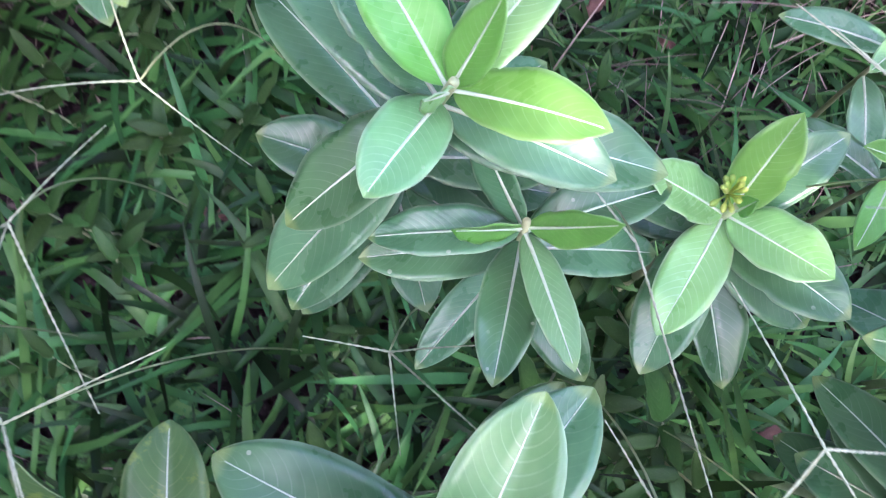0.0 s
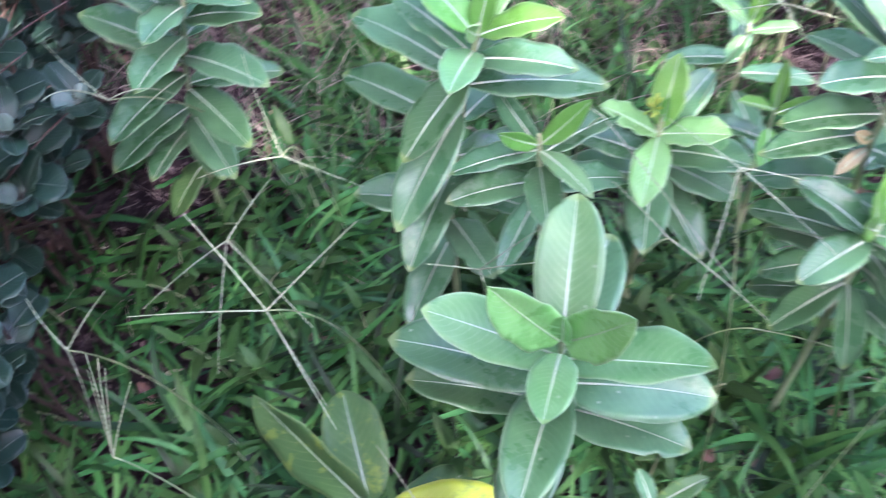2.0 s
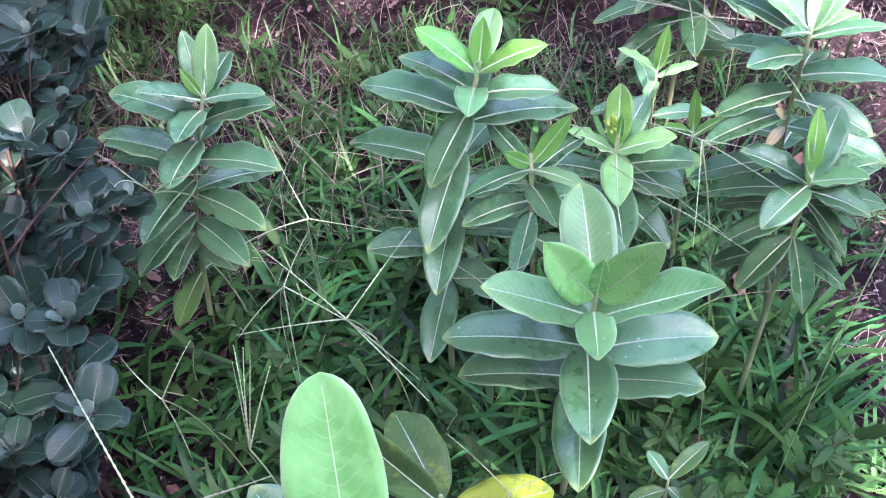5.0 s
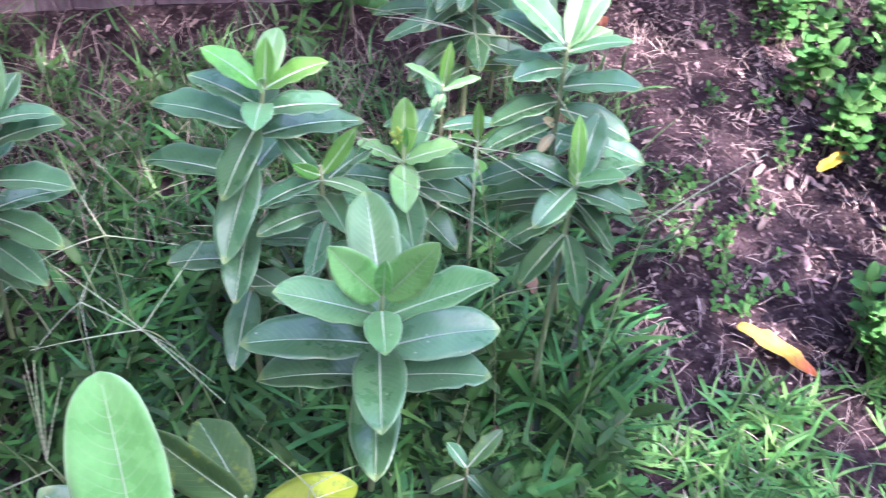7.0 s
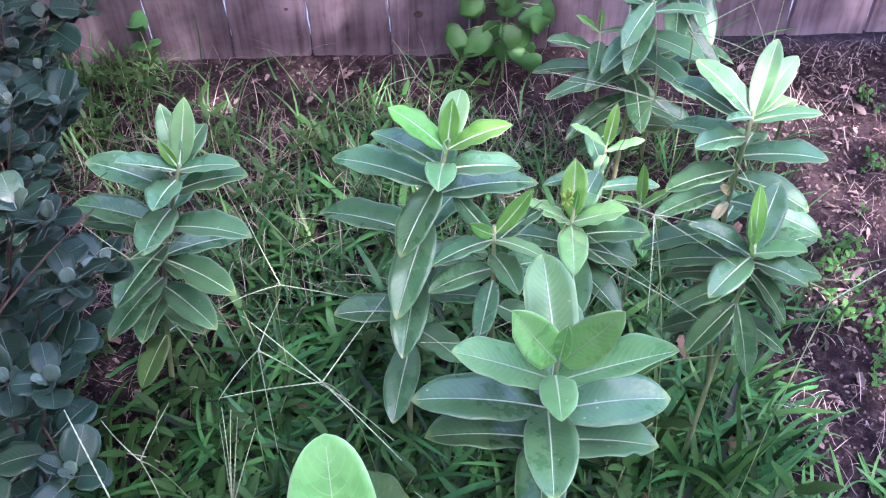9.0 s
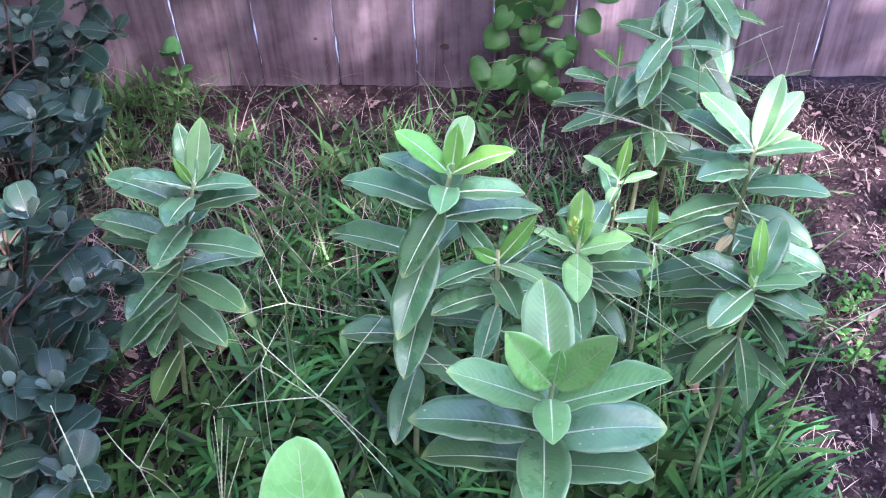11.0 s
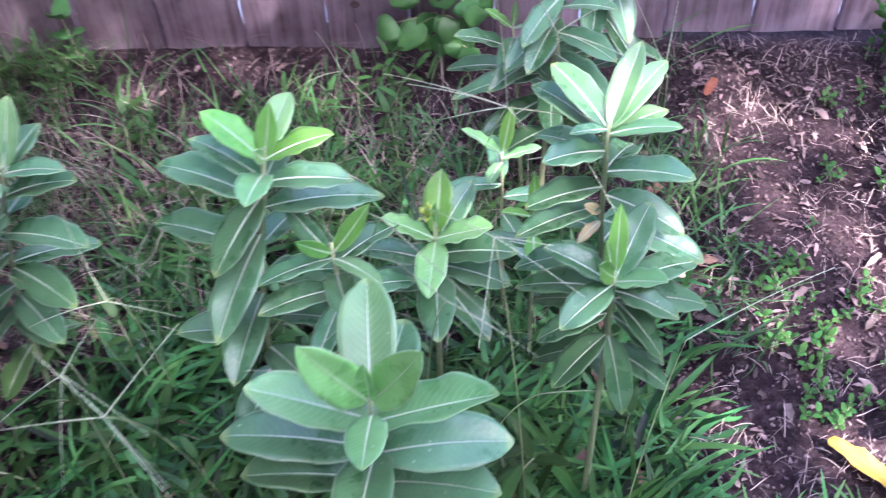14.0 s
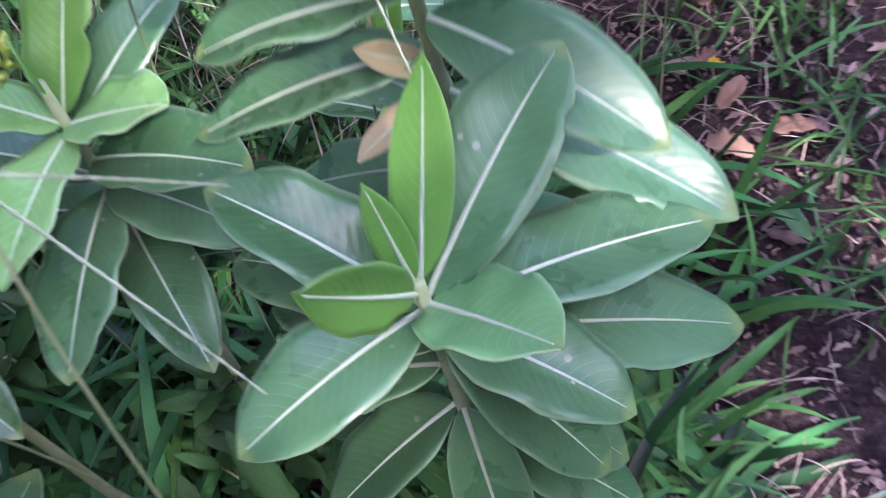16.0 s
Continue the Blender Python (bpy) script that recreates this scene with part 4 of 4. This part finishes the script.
seed_head((-.02, .60), (-.05, .53, .52), [(-.018, .586, .554), (-.09, .56, .56), (-.02, .48, .47)], bow=.01, seed=4)
seed_head((.52, .80), (.611, .759, .36), [(.687, .722, .425)], bow=.006, seed=5)
seed_head((.70, .62), (.752, .671, .60), [(.896, .714, .665)], bow=.012, seed=6)
seed_head((.36, .95), (.427, .829, .615), [(.574, .674, .60), (.36, .86, .62)], bow=.004, seed=7)
seed_head((.60, .66), (.555, .77, .65), [(.651, .72, .609), (.538, .662, .595), (.48, .83, .63), (.62, .80, .60)], bow=.006, seed=8)
seed_head((.47, .97), (.57, .915, .703), [(.434, .93, .741), (.458, .94, .717), (.501, .86, .737), (.593, .88, .699), (.555, .95, .847), (.662, .90, .698)], bow=.022, seed=9)
seed_head((.66, 1.08), (.627, 1.0, .739), [(.72, 1.0, .801), (.71, .98, .715), (.629, 1.0, .69), (.586, 1.04, .80)], bow=.012, seed=10)
seed_head((.79, 1.12), (.776, 1.08, .60), [(.723, 1.10, .718)], bow=.008, seed=11)
seed_head((.77, 1.15), (.778, 1.12, .57), [(.79, 1.15, .70)], bow=.006, spike_r=.0011, seed=19)
seed_head((.02, .20), (.10, .22, .905), [(.20, .22, .962), (.185, .19, .985)], bow=.008, spike_r=.001, seed=22)
seed_head((.45, .80), (.505, .70, .63), [(.60, .66, .585), (.45, .73, .66)], bow=.006, seed=20)
seed_head((.62, .95), (.655, .88, .66), [(.59, .86, .675), (.70, .80, .62)], bow=.01, seed=21)
seed_head((.22, 1.68), (.25, 1.66, .13), [(.14, 1.62, .10), (.33, 1.60, .08), (.20, 1.70, .2), (.30, 1.66, .21)], bow=.03, label="dry spreading grass seed head near the fence", seed=12)
seed_head((.02, .98), (.085, .80, .50), [(.016, .739, .53), (.179, .786, .486), (.039, .865, .586)], bow=.012, seed=13)
seed_head((-.05, 1.0), (-.10, .80, .56), [(-.018, .808, .578), (-.10, .723, .66), (-.16, .82, .62)], bow=.03, seed=17)
seed_head((.30, .80), (.322, .719, .47), [(.426, .691, .58), (.27, .70, .50), (.36, .66, .42), (.38, .75, .52)], bow=.004, seed=18)
seed_head((.30, .42), (.33, .46, .42), [(.42, .50, .40), (.26, .52, .45), (.36, .40, .36)], bow=.015, seed=14)
seed_head((-.02, .32), (.06, .30, .62), [(.17, .33, .72), (.0, .36, .60), (.10, .25, .66)], bow=.02, seed=15)
seed_head((.0, .78), (.072, .674, .529), [(.051, .557, .60), (.107, .537, .517), (.187, .598, .529), (.09, .76, .52)], bow=.012, seed=16)


# ---------------------------------------------------------------- small leafy plants
def sprig(name, at, label, category, group, mat, stem_mat, height, pairs, leaf_len, leaf_wide, seed, lean=.2, heart=False):
    """A leafy shoot: one stem with pairs of small leaves, larger in the middle."""
    plant = thing(name, at, label, category, group)
    rng = random.Random(seed)
    end = Vector((rng.uniform(-1, 1) * lean * height, rng.uniform(-1, 1) * lean * height, height))
    line = bezier(Vector((0, 0, 0)), Vector((0, 0, height * .6)), end, 8)
    v, f = tube_data(line, [.0016 * (1.2 - .07 * i) for i in range(9)], 5)
    part_of("stem", mesh_of("stem", v, f, stem_mat), plant)
    turn = rng.uniform(0, 3)
    for i in range(pairs):
        t = 0.25 + 0.75 * i / max(1, pairs - 1)
        p = line[int(round(t * 8))]
        for s in (0, 1):
            a = turn + i * 1.57 + s * 3.14 + rng.uniform(-.3, .3)
            d = Vector((math.cos(a), math.sin(a), 0))
            ln = leaf_len * rng.uniform(.75, 1.15) * (0.55 + 0.45 * math.sin(3.1 * min(1, 1.15 - .75 * t)))
            e = p + d * ln + Vector((0, 0, ln * rng.uniform(-.15, .5) + (ln * .6 if t > .9 else 0)))
            lv, lf, luv, mm, nn = leaf_data(p + d * .002, (p + e) / 2 + Vector((0, 0, ln * .15)), e, leaf_wide * ln / leaf_len, .15, .2, .6 if heart else .7, .5 if heart else .7, 0, 9, 2, seed * 31 + i * 2 + s, teeth=0 if heart else .14)
            part_of("leaf", mesh_of("leaf", [q - p for q in lv], lf, mat, luv), plant, "", Matrix.Translation(p))
    return plant


def scatter(make, spots, seed):
    """Copies of a few made plants, turned and scaled."""
    rng = random.Random(seed)
    for i, (x, y, s) in enumerate(spots):
        src = make[i % len(make)]
        m = pose(x, y, ground_height(x, y), 0, 0, rng.uniform(0, 360))
        ob = copy_thing(src, m)
        ob.scale = (s, s, s)


def drop(things):
    for t in things:
        for o in (*t.children_recursive, t):
            bpy.data.objects.remove(o)


rng = random.Random(77)
MINT_LABEL = "bright green mint shoot with small crinkled leaves"
mints = [sprig("mint", (0, 0, 0), MINT_LABEL, "plant", "mint patch", MINT, STEM, h, 6, .036, .028, 200 + i) for i, h in enumerate((.16, .2, .13))]
spots = []
while len(spots) < 150:
    x, y = rng.uniform(1.25, 2.0), rng.uniform(.8, 1.88)
    a = x > (1.36 if y > 1.3 else 1.36 + .5 * (1.3 - y)) + .04 * value_noise(x, y, 8) and x < 1.8 and y > 1.0
    b = ((x - 1.37) / .11) ** 2 + ((y - .83) / .09) ** 2 < 1
    if a or b:
        spots.append((x, y, rng.uniform(.7, 1.15)))
while len(spots) < 178:
    x, y = rng.uniform(1.25, 1.5), rng.uniform(.72, .94)
    if ((x - 1.37) / .12) ** 2 + ((y - .83) / .10) ** 2 < 1:
        spots.append((x, y, rng.uniform(.7, 1.05)))
scatter(mints, spots, 1)
drop(mints)
SEEDLING = "tiny light green clover-like seedling on bare soil"
seedlings = [sprig("seedling", (0, 0, 0), SEEDLING, "weed", "seedlings on the soil", MINT, STEM, h, 3, .018, .014, 220 + i, .4) for i, h in enumerate((.03, .04))]
spots = []
clumps = [(1.10, 1.14), (1.10, 1.08), (1.10, 1.02), (1.12, .95), (1.07, .95), (1.30, 1.32), (1.21, 1.18), (1.08, 1.24), (1.25, 1.68), (1.36, 1.66), (1.20, 1.48), (1.38, 1.48), (1.04, 1.23), (1.0, 1.1)]
for i in range(84):
    x, y = clumps[i % 14]
    spots.append((x + rng.gauss(0, .022), y + rng.gauss(0, .025), rng.uniform(.5, .95)))
while len(spots) < 104:
    x, y = rng.uniform(.93, 1.5), rng.uniform(.95, 1.85)
    if value_noise(x, y, 6) > .05:
        spots.append((x, y, rng.uniform(.5, 1.0)))
scatter(seedlings, spots, 2)
drop(seedlings)
WEEDS = "small green weed with narrow leaves in the grass"
weeds = [sprig("weed", (0, 0, 0), WEEDS, "weed", "weeds in the grass", WEED, STEM, h, 5, .045, .018, 240 + i, .5) for i, h in enumerate((.10, .14, .18))]
spots = []
while len(spots) < 60:
    x, y = rng.uniform(-.35, .80), rng.uniform(.35, 1.15)
    spots.append((x, y, rng.uniform(.6, 1.2)))
for i in range(95):
    spots.append((rng.uniform(-.80, -.28), rng.uniform(1.55, 1.85), rng.uniform(.4, .75)))
patches = [(.02, 1.52), (.12, 1.60), (.20, 1.42), (.30, 1.66), (-.12, 1.60), (.36, 1.46), (-.02, 1.38)]
for i in range(28):
    x, y = patches[i % 7]
    spots.append((x + rng.gauss(0, .045), y + rng.gauss(0, .045), rng.uniform(.5, .9)))
scatter(weeds, spots, 3)
drop(weeds)


def vine():
    plant = thing("vine", (.44, 1.80, 0), "light green broad-leaved vine climbing before the fence", "plant")
    rng = random.Random(9)
    line = bezier(Vector((0, 0, 0)), Vector((.0, .02, .25)), Vector((.09, .05, .62)), 12)
    v, f = tube_data(line, [.003 * (1.1 - .06 * i) for i in range(13)], 6)
    part_of("stem", mesh_of("stem", v, f, STEM), plant)
    for i in range(60):
        p = line[2 + i * 10 // 59]
        a = rng.uniform(-3.3, .2)
        d = Vector((math.cos(a), math.sin(a) * .55, 0))
        ln = rng.uniform(.05, .08)
        s = p + d * rng.uniform(.015, .105) + Vector((0, 0, rng.uniform(.0, .03)))
        v, f = tube_data([p, (p + s) / 2 + Vector((0, 0, .012)), s], [.0011, .001, .0009], 5)
        part_of("leaf_stalk", mesh_of("leaf_stalk", v, f, STEM), plant)
        e = s + d * ln * rng.uniform(.25, .8) + Vector((rng.uniform(-.02, .02), -.01, -ln * rng.uniform(.25, .8)))
        lv, lf, luv, mm, nn = leaf_data(s, (s + e) / 2 + Vector((0, -.01, .012)), e, ln * rng.uniform(.72, .92), rng.uniform(.0, .15), .1, .85, .72, rng.uniform(-.5, .5), 8, 3, 300 + i, face=Vector((rng.uniform(-.5, .5), -1, rng.uniform(.2, 1.2))))
        part_of("leaf", mesh_of("leaf", lv, lf, VINE, luv), plant)


vine()
SEED2 = "young vine with four heart-shaped leaves at the fence"
sprig("vine_seedling", (-.355, 1.83, 0), SEED2, "plant", "", VINE, STEM, .14, 3, .05, .046, 262, .15, True)
for i, (x, y) in enumerate(((.655, .56), (.745, .60))):
    plant = thing("dandelion", (x, y, 0), "light green rosette weed with toothed leaves", "weed", "rosette weeds")
    r2 = random.Random(60 + i)
    for k in range(9):
        a = k * .70 + r2.uniform(-.25, .25) + i
        d = Vector((math.cos(a), math.sin(a), 0))
        ln, rise = r2.uniform(.09, .15), r2.uniform(.35, .95)
        lv, lf, luv, mm, nn = leaf_data(Vector((0, 0, .005)), d * ln * .4 + Vector((0, 0, ln * rise * .8)), d * ln * .85 + Vector((0, 0, ln * rise)), ln * .27, .35, .2, .7, 1.7, r2.uniform(-.3, .3), 20, 2, 70 + k + i * 9, teeth=.3)
        part_of("leaf", mesh_of("leaf", lv, lf, MINT, luv), plant)


# ---------------------------------------------------------------- fallen leaves
def fallen(at, to, width, mat, label, lift=.012, seed=0):
    a, b = Vector(at), Vector(to)
    v, f, uv, mids, nor = leaf_data(Vector((0, 0, 0)), (b - a) / 2 + Vector((0, 0, lift)), b - a, width, .5, .4, .7, .8, .3, 16, 3, seed, teeth=.12)
    ob = new("fallen_leaf", mesh_of("fallen_leaf", v, f, mat, uv))
    ob.location = at
    tagged(ob, label, "leaf", "fallen leaves")


fallen((1.067, .885, .035), (1.185, .78, .014), .032, FALLEN, "fallen yellow leaf with an orange end on bare soil", .02, 1)
fallen((1.345, 1.25, .015), (1.425, 1.29, .02), .026, FALLEN, "fallen orange-yellow leaf on bare soil", .012, 2)
fallen((1.46, 1.05, .015), (1.53, 1.09, .012), .026, FALLEN, "fallen orange-yellow leaf on bare soil", .012, 3)
fallen((.985, 1.70, .02), (1.01, 1.73, .038), .021, RUST, "small fallen rust-orange leaf near the fence", .012, 4)
fallen((.845, 1.30, .06), (.862, 1.335, .02), .012, FALLEN, "small curled yellow leaf at the edge of the grass", .012, 5)
fallen((.90, 1.17, .02), (.93, 1.11, .05), .02, MILK, "small grey-green leaf lying on bare soil", .012, 6)
r3 = random.Random(8)
for i in range(60):
    x, y = (r3.uniform(-.62, -.12), r3.uniform(.75, 1.45)) if i < 20 else (r3.uniform(-.2, .95), r3.uniform(.5, 1.5))
    a = r3.uniform(0, 6.28)
    ln = r3.uniform(.025, .05)
    fallen((x, y, .012), (x + ln * math.cos(a), y + ln * math.sin(a), .02), ln * .5, DEAD, "dead brown leaf on the soil", .012, 20 + i)


# ---------------------------------------------------------------- grass, straw and mulch
def ribbon_field(name, label, category, spots, mat, seed, swirl=.5):
    """Many bent blades in one mesh. spots: x, y, length, width, azimuth, lean, z of the foot."""
    rng = np.random.default_rng(seed)
    n = 8
    s = np.asarray(spots)
    k = len(s)
    t = np.linspace(0, 1, n)[None, :]
    x, y, ln, w, az, lean, z = (s[:, i:i + 1] for i in range(7))
    bend = lean * (0.35 + 0.65 * t)
    hor = ln * np.cumsum(np.sin(bend), axis=1) / n
    ver = ln * np.cumsum(np.cos(bend), axis=1) / n
    hor, ver = hor - hor[:, :1], ver - ver[:, :1]
    turn = az + rng.uniform(-swirl, swirl, (k, 1)) * t
    px, py, pz = x + hor * np.cos(turn), y + hor * np.sin(turn), np.maximum(z + ver, 0.012 + z * 0)
    wide = 0.5 * w * np.clip(np.sin(np.pi * (0.15 + 0.85 * t) ** 0.9), 0.03, 1) ** 0.6
    sx, sy = -np.sin(turn), np.cos(turn)
    fold = wide * 0.25
    left = np.stack([px + sx * wide, py + sy * wide, pz + fold], -1)
    mid = np.stack([px, py, pz], -1)
    right = np.stack([px - sx * wide, py - sy * wide, pz + fold], -1)
    verts = np.stack([left, mid, right], 2).reshape(-1, 3)
    base = (np.arange(k) * n * 3)[:, None] + (np.arange(n - 1) * 3)[None, :]
    f1 = np.stack([base, base + 1, base + 4, base + 3], -1).reshape(-1, 4)
    f2 = np.stack([base + 1, base + 2, base + 5, base + 4], -1).reshape(-1, 4)
    faces = np.concatenate([f1, f2])
    me = bpy.data.meshes.new(name)
    me.vertices.add(len(verts))
    me.vertices.foreach_set("co", verts.ravel())
    me.loops.add(faces.size)
    me.loops.foreach_set("vertex_index", faces.ravel().astype(np.int32))
    me.polygons.add(len(faces))
    me.polygons.foreach_set("loop_start", (np.arange(len(faces)) * 4).astype(np.int32))
    me.polygons.foreach_set("use_smooth", np.ones(len(faces), dtype=bool))
    me.materials.append(mat)
    me.update()
    me.validate()
    return tagged(new(name, me), label, category, kind="stuff")


def soil_share(x, y):
    """How bare the ground is at a place: 1 bare, 0 fully grown."""
    n = 0.10 * value_noise(x, y, 4.0) + 0.05 * value_noise(x, y, 11.0)
    right = (x - 0.745 - 0.5 * max(0, 0.93 - y) + n) / 0.06 if y > 0.76 else -1
    fence = (y - 1.28 + n - 0.10 * math.cos(x * 2.4)) / 0.14
    left = min((-x - 0.02 + n) / 0.1, (y - 1.02 + n) / 0.08)
    under_bush = min(0.62, (-x - 0.14 + n) / 0.14)
    return max(0.0, min(1.0, max(right, fence, left, under_bush)))


def fields():
    rng = random.Random(21)
    tall, under, lawn, thin = [], [], [], []
    def grassy(x, y):
        return not (rng.random() < soil_share(x, y) * 1.1 or (x > .62 and y < .62) or x > .78 and y < .85)

    while len(tall) < 3350:
        cx, cy = rng.uniform(-1.0, 1.05), rng.uniform(.1, 1.5)
        if not grassy(cx, cy):
            continue
        big, heading = rng.uniform(.75, 1.25), rng.uniform(0, 6.28)
        for k in range(rng.randint(3, 7)):
            x, y = cx + rng.gauss(0, .02), cy + rng.gauss(0, .02)
            tall.append((x, y, big * rng.uniform(.10, .24), rng.uniform(.0065, .0145), heading + rng.gauss(0, 1.3), rng.uniform(1.3, 2.9), ground_height(x, y) - .004))
    while len(under) < 900:
        x, y = rng.uniform(-1.0, 1.05), rng.uniform(.1, 1.5)
        if grassy(x, y):
            under.append((x, y, rng.uniform(.06, .16), rng.uniform(.005, .012), rng.uniform(0, 6.28), rng.uniform(.9, 2.6), ground_height(x, y) - .004))
    for k in range(60):
        x, y = .68 + rng.gauss(0, .06), .77 + rng.gauss(0, .06)
        tall.append((x, y, rng.uniform(.16, .30), rng.uniform(.008, .014), rng.uniform(0, 6.28), rng.uniform(.4, 1.7), ground_height(x, y) - .004))
    for k in range(16):
        x, y = .82 + rng.gauss(0, .035), 1.08 + rng.gauss(0, .08)
        tall.append((x, y, rng.uniform(.14, .26), rng.uniform(.006, .011), rng.gauss(-.2, .8), rng.uniform(.5, 1.9), ground_height(x, y) - .004))
    while len(lawn) < 5000:
        x, y = rng.uniform(.45, 1.9), rng.uniform(.1, .95)
        if rng.random() < soil_share(x, y) or x < .55 + .2 * value_noise(x, y, 5) or rng.random() < .55 + 1.4 * value_noise(x, y, 7.0):
            continue
        lawn.append((x, y, rng.uniform(.045, .13), rng.uniform(.004, .009), rng.uniform(0, 6.28), rng.uniform(.8, 2.5), ground_height(x, y) - .004))
    while len(thin) < 2300:
        x, y = rng.uniform(-1.1, 1.0), rng.uniform(1.05, 1.88)
        if value_noise(x, y, 5.0) < -.05 or rng.random() < (.85 if y > 1.6 and x > -.3 else .15):
            continue
        thin.append((x, y, rng.uniform(.05, .20), rng.uniform(.0025, .006), rng.uniform(0, 6.28), rng.uniform(.3, 1.8), ground_height(x, y) - .004))
    for k in range(330):
        cx, cy = ((.02, 1.50), (.14, 1.62), (.22, 1.42), (.32, 1.60), (-.12, 1.58), (.42, 1.36))[k % 6]
        x, y = cx + rng.gauss(0, .06), cy + rng.gauss(0, .06)
        thin.append((x, y, rng.uniform(.06, .20), rng.uniform(.003, .007), rng.uniform(0, 6.28), rng.uniform(.5, 2.3), ground_height(x, y) - .004))
    ribbon_field("tall_grass", "dense dark green broad-bladed crabgrass", "grass", tall + under, GRASS, 1)
    ribbon_field("lawn_grass", "short bright green grass on bare soil", "grass", lawn, LAWN, 2)
    ribbon_field("thin_grass", "sparse thin green grass near the fence", "grass", thin, THIN, 3)
    straw = []
    while len(straw) < 6000:
        x, y = rng.uniform(-1.1, 1.9), rng.uniform(.4, 1.88)
        if rng.random() > soil_share(x, y) * (1.0 if x < .6 else .8) * (1 if value_noise(x, y, 4.0) > -.12 else .3) * (.3 if y > 1.62 and x < .75 or x < 0 and y < .9 else 1) + (.5 if x > .75 and y < .9 else .03):
            continue
        straw.append((x, y, rng.uniform(.03, .12) * (1.35 if x < .5 and y > 1.0 else .6), rng.uniform(.0007, .0018), rng.uniform(0, 6.28), (rng.uniform(.3, 1.6) if rng.random() < (.5 if x < .5 and y > 1.05 else .12) else rng.uniform(1.4, 1.62)), ground_height(x, y) + rng.uniform(.002, .02)))
    for k in range(420):
        x, y = rng.uniform(-.5, .65), rng.uniform(1.08, 1.52)
        straw.append((x, y, rng.uniform(.10, .28), rng.uniform(.001, .0019), rng.uniform(0, 6.28), rng.uniform(.6, 1.6), ground_height(x, y)))
    ribbon_field("straw", "dry pinkish straw and dead stems on soil", "straw", straw, STRAW, 4, .14)


fields()


def chips():
    """Mulch crumbs and wood chips: flat uneven little blocks in one mesh."""
    rng = random.Random(31)
    verts, faces = [], []
    made = 0
    while made < 14000:
        x, y = rng.uniform(-1.0, 1.9), rng.uniform(.5, 1.89)
        if rng.random() > soil_share(x, y) + .08 or (y > 1.62 and x < .75 and rng.random() < .5):
            continue
        made += 1
        a, ln, w, h = rng.uniform(0, 6.28), rng.uniform(.0015, .006) * (2.0 if rng.random() < .05 else 1), rng.uniform(.001, .003) , rng.uniform(.001, .005)
        ca, sa, z = math.cos(a), math.sin(a), ground_height(x, y) + .002
        tz = rng.uniform(-.3, .3)
        b = len(verts)
        for dz in (0, 1):
            for ux, uy in ((-1, -1), (1, -.8), (.9, 1), (-.8, .9)):
                u, v = ux * ln * rng.uniform(.3, 1), uy * w * rng.uniform(.3, 1)
                verts.append((x + ca * u - sa * v, y + sa * u + ca * v, z + dz * h + u * tz))
        faces += [(b, b + 3, b + 2, b + 1), (b + 4, b + 5, b + 6, b + 7), (b, b + 1, b + 5, b + 4), (b + 1, b + 2, b + 6, b + 5), (b + 2, b + 3, b + 7, b + 6), (b + 3, b, b + 4, b + 7)]
    ob = new("mulch_chips", mesh_of("mulch_chips", verts, faces, CHIP, smooth=False))
    tagged(ob, "scattered purple-brown mulch chips and soil crumbs", "mulch", kind="stuff")


chips()


def litter():
    """Curled flakes of dry leaf on the soil, in one mesh."""
    rng = random.Random(41)
    verts, faces, uvs = [], [], []
    made = 0
    while made < 1100:
        x, y = rng.uniform(-.9, 1.9), rng.uniform(.55, 1.86)
        if rng.random() > soil_share(x, y) * (1 if x > .85 and y > .95 else .35):
            continue
        made += 1
        a, ln = rng.uniform(0, 6.28), rng.uniform(.008, .03) * (1.6 if rng.random() < .2 else 1)
        d = Vector((math.cos(a), math.sin(a), rng.uniform(-.25, .35)))
        p = Vector((x, y, ground_height(x, y) + .007))
        v, f, uv, mids, nor = leaf_data(p, p + d * ln * .5 + Vector((0, 0, ln * rng.uniform(.05, .35))), p + d * ln, ln * rng.uniform(.2, .5), rng.uniform(-.5, 1.2), .5, .9, .9, rng.uniform(-.9, .9), 7, 2, made, teeth=.3)
        b = len(verts)
        verts += v
        uvs += uv
        faces += [tuple(q + b for q in face) for face in f]
    tagged(new("leaf_litter", mesh_of("leaf_litter", verts, faces, LITTER, uvs)), "curled dry pinkish-brown leaf flakes on soil", "litter", kind="stuff")


LITTER = plain_material("dry_leaf_flake", (0.09, 0.055, 0.052), (0.34, 0.24, 0.225), 30, 0.8, island=True, spread=0.75)
litter()
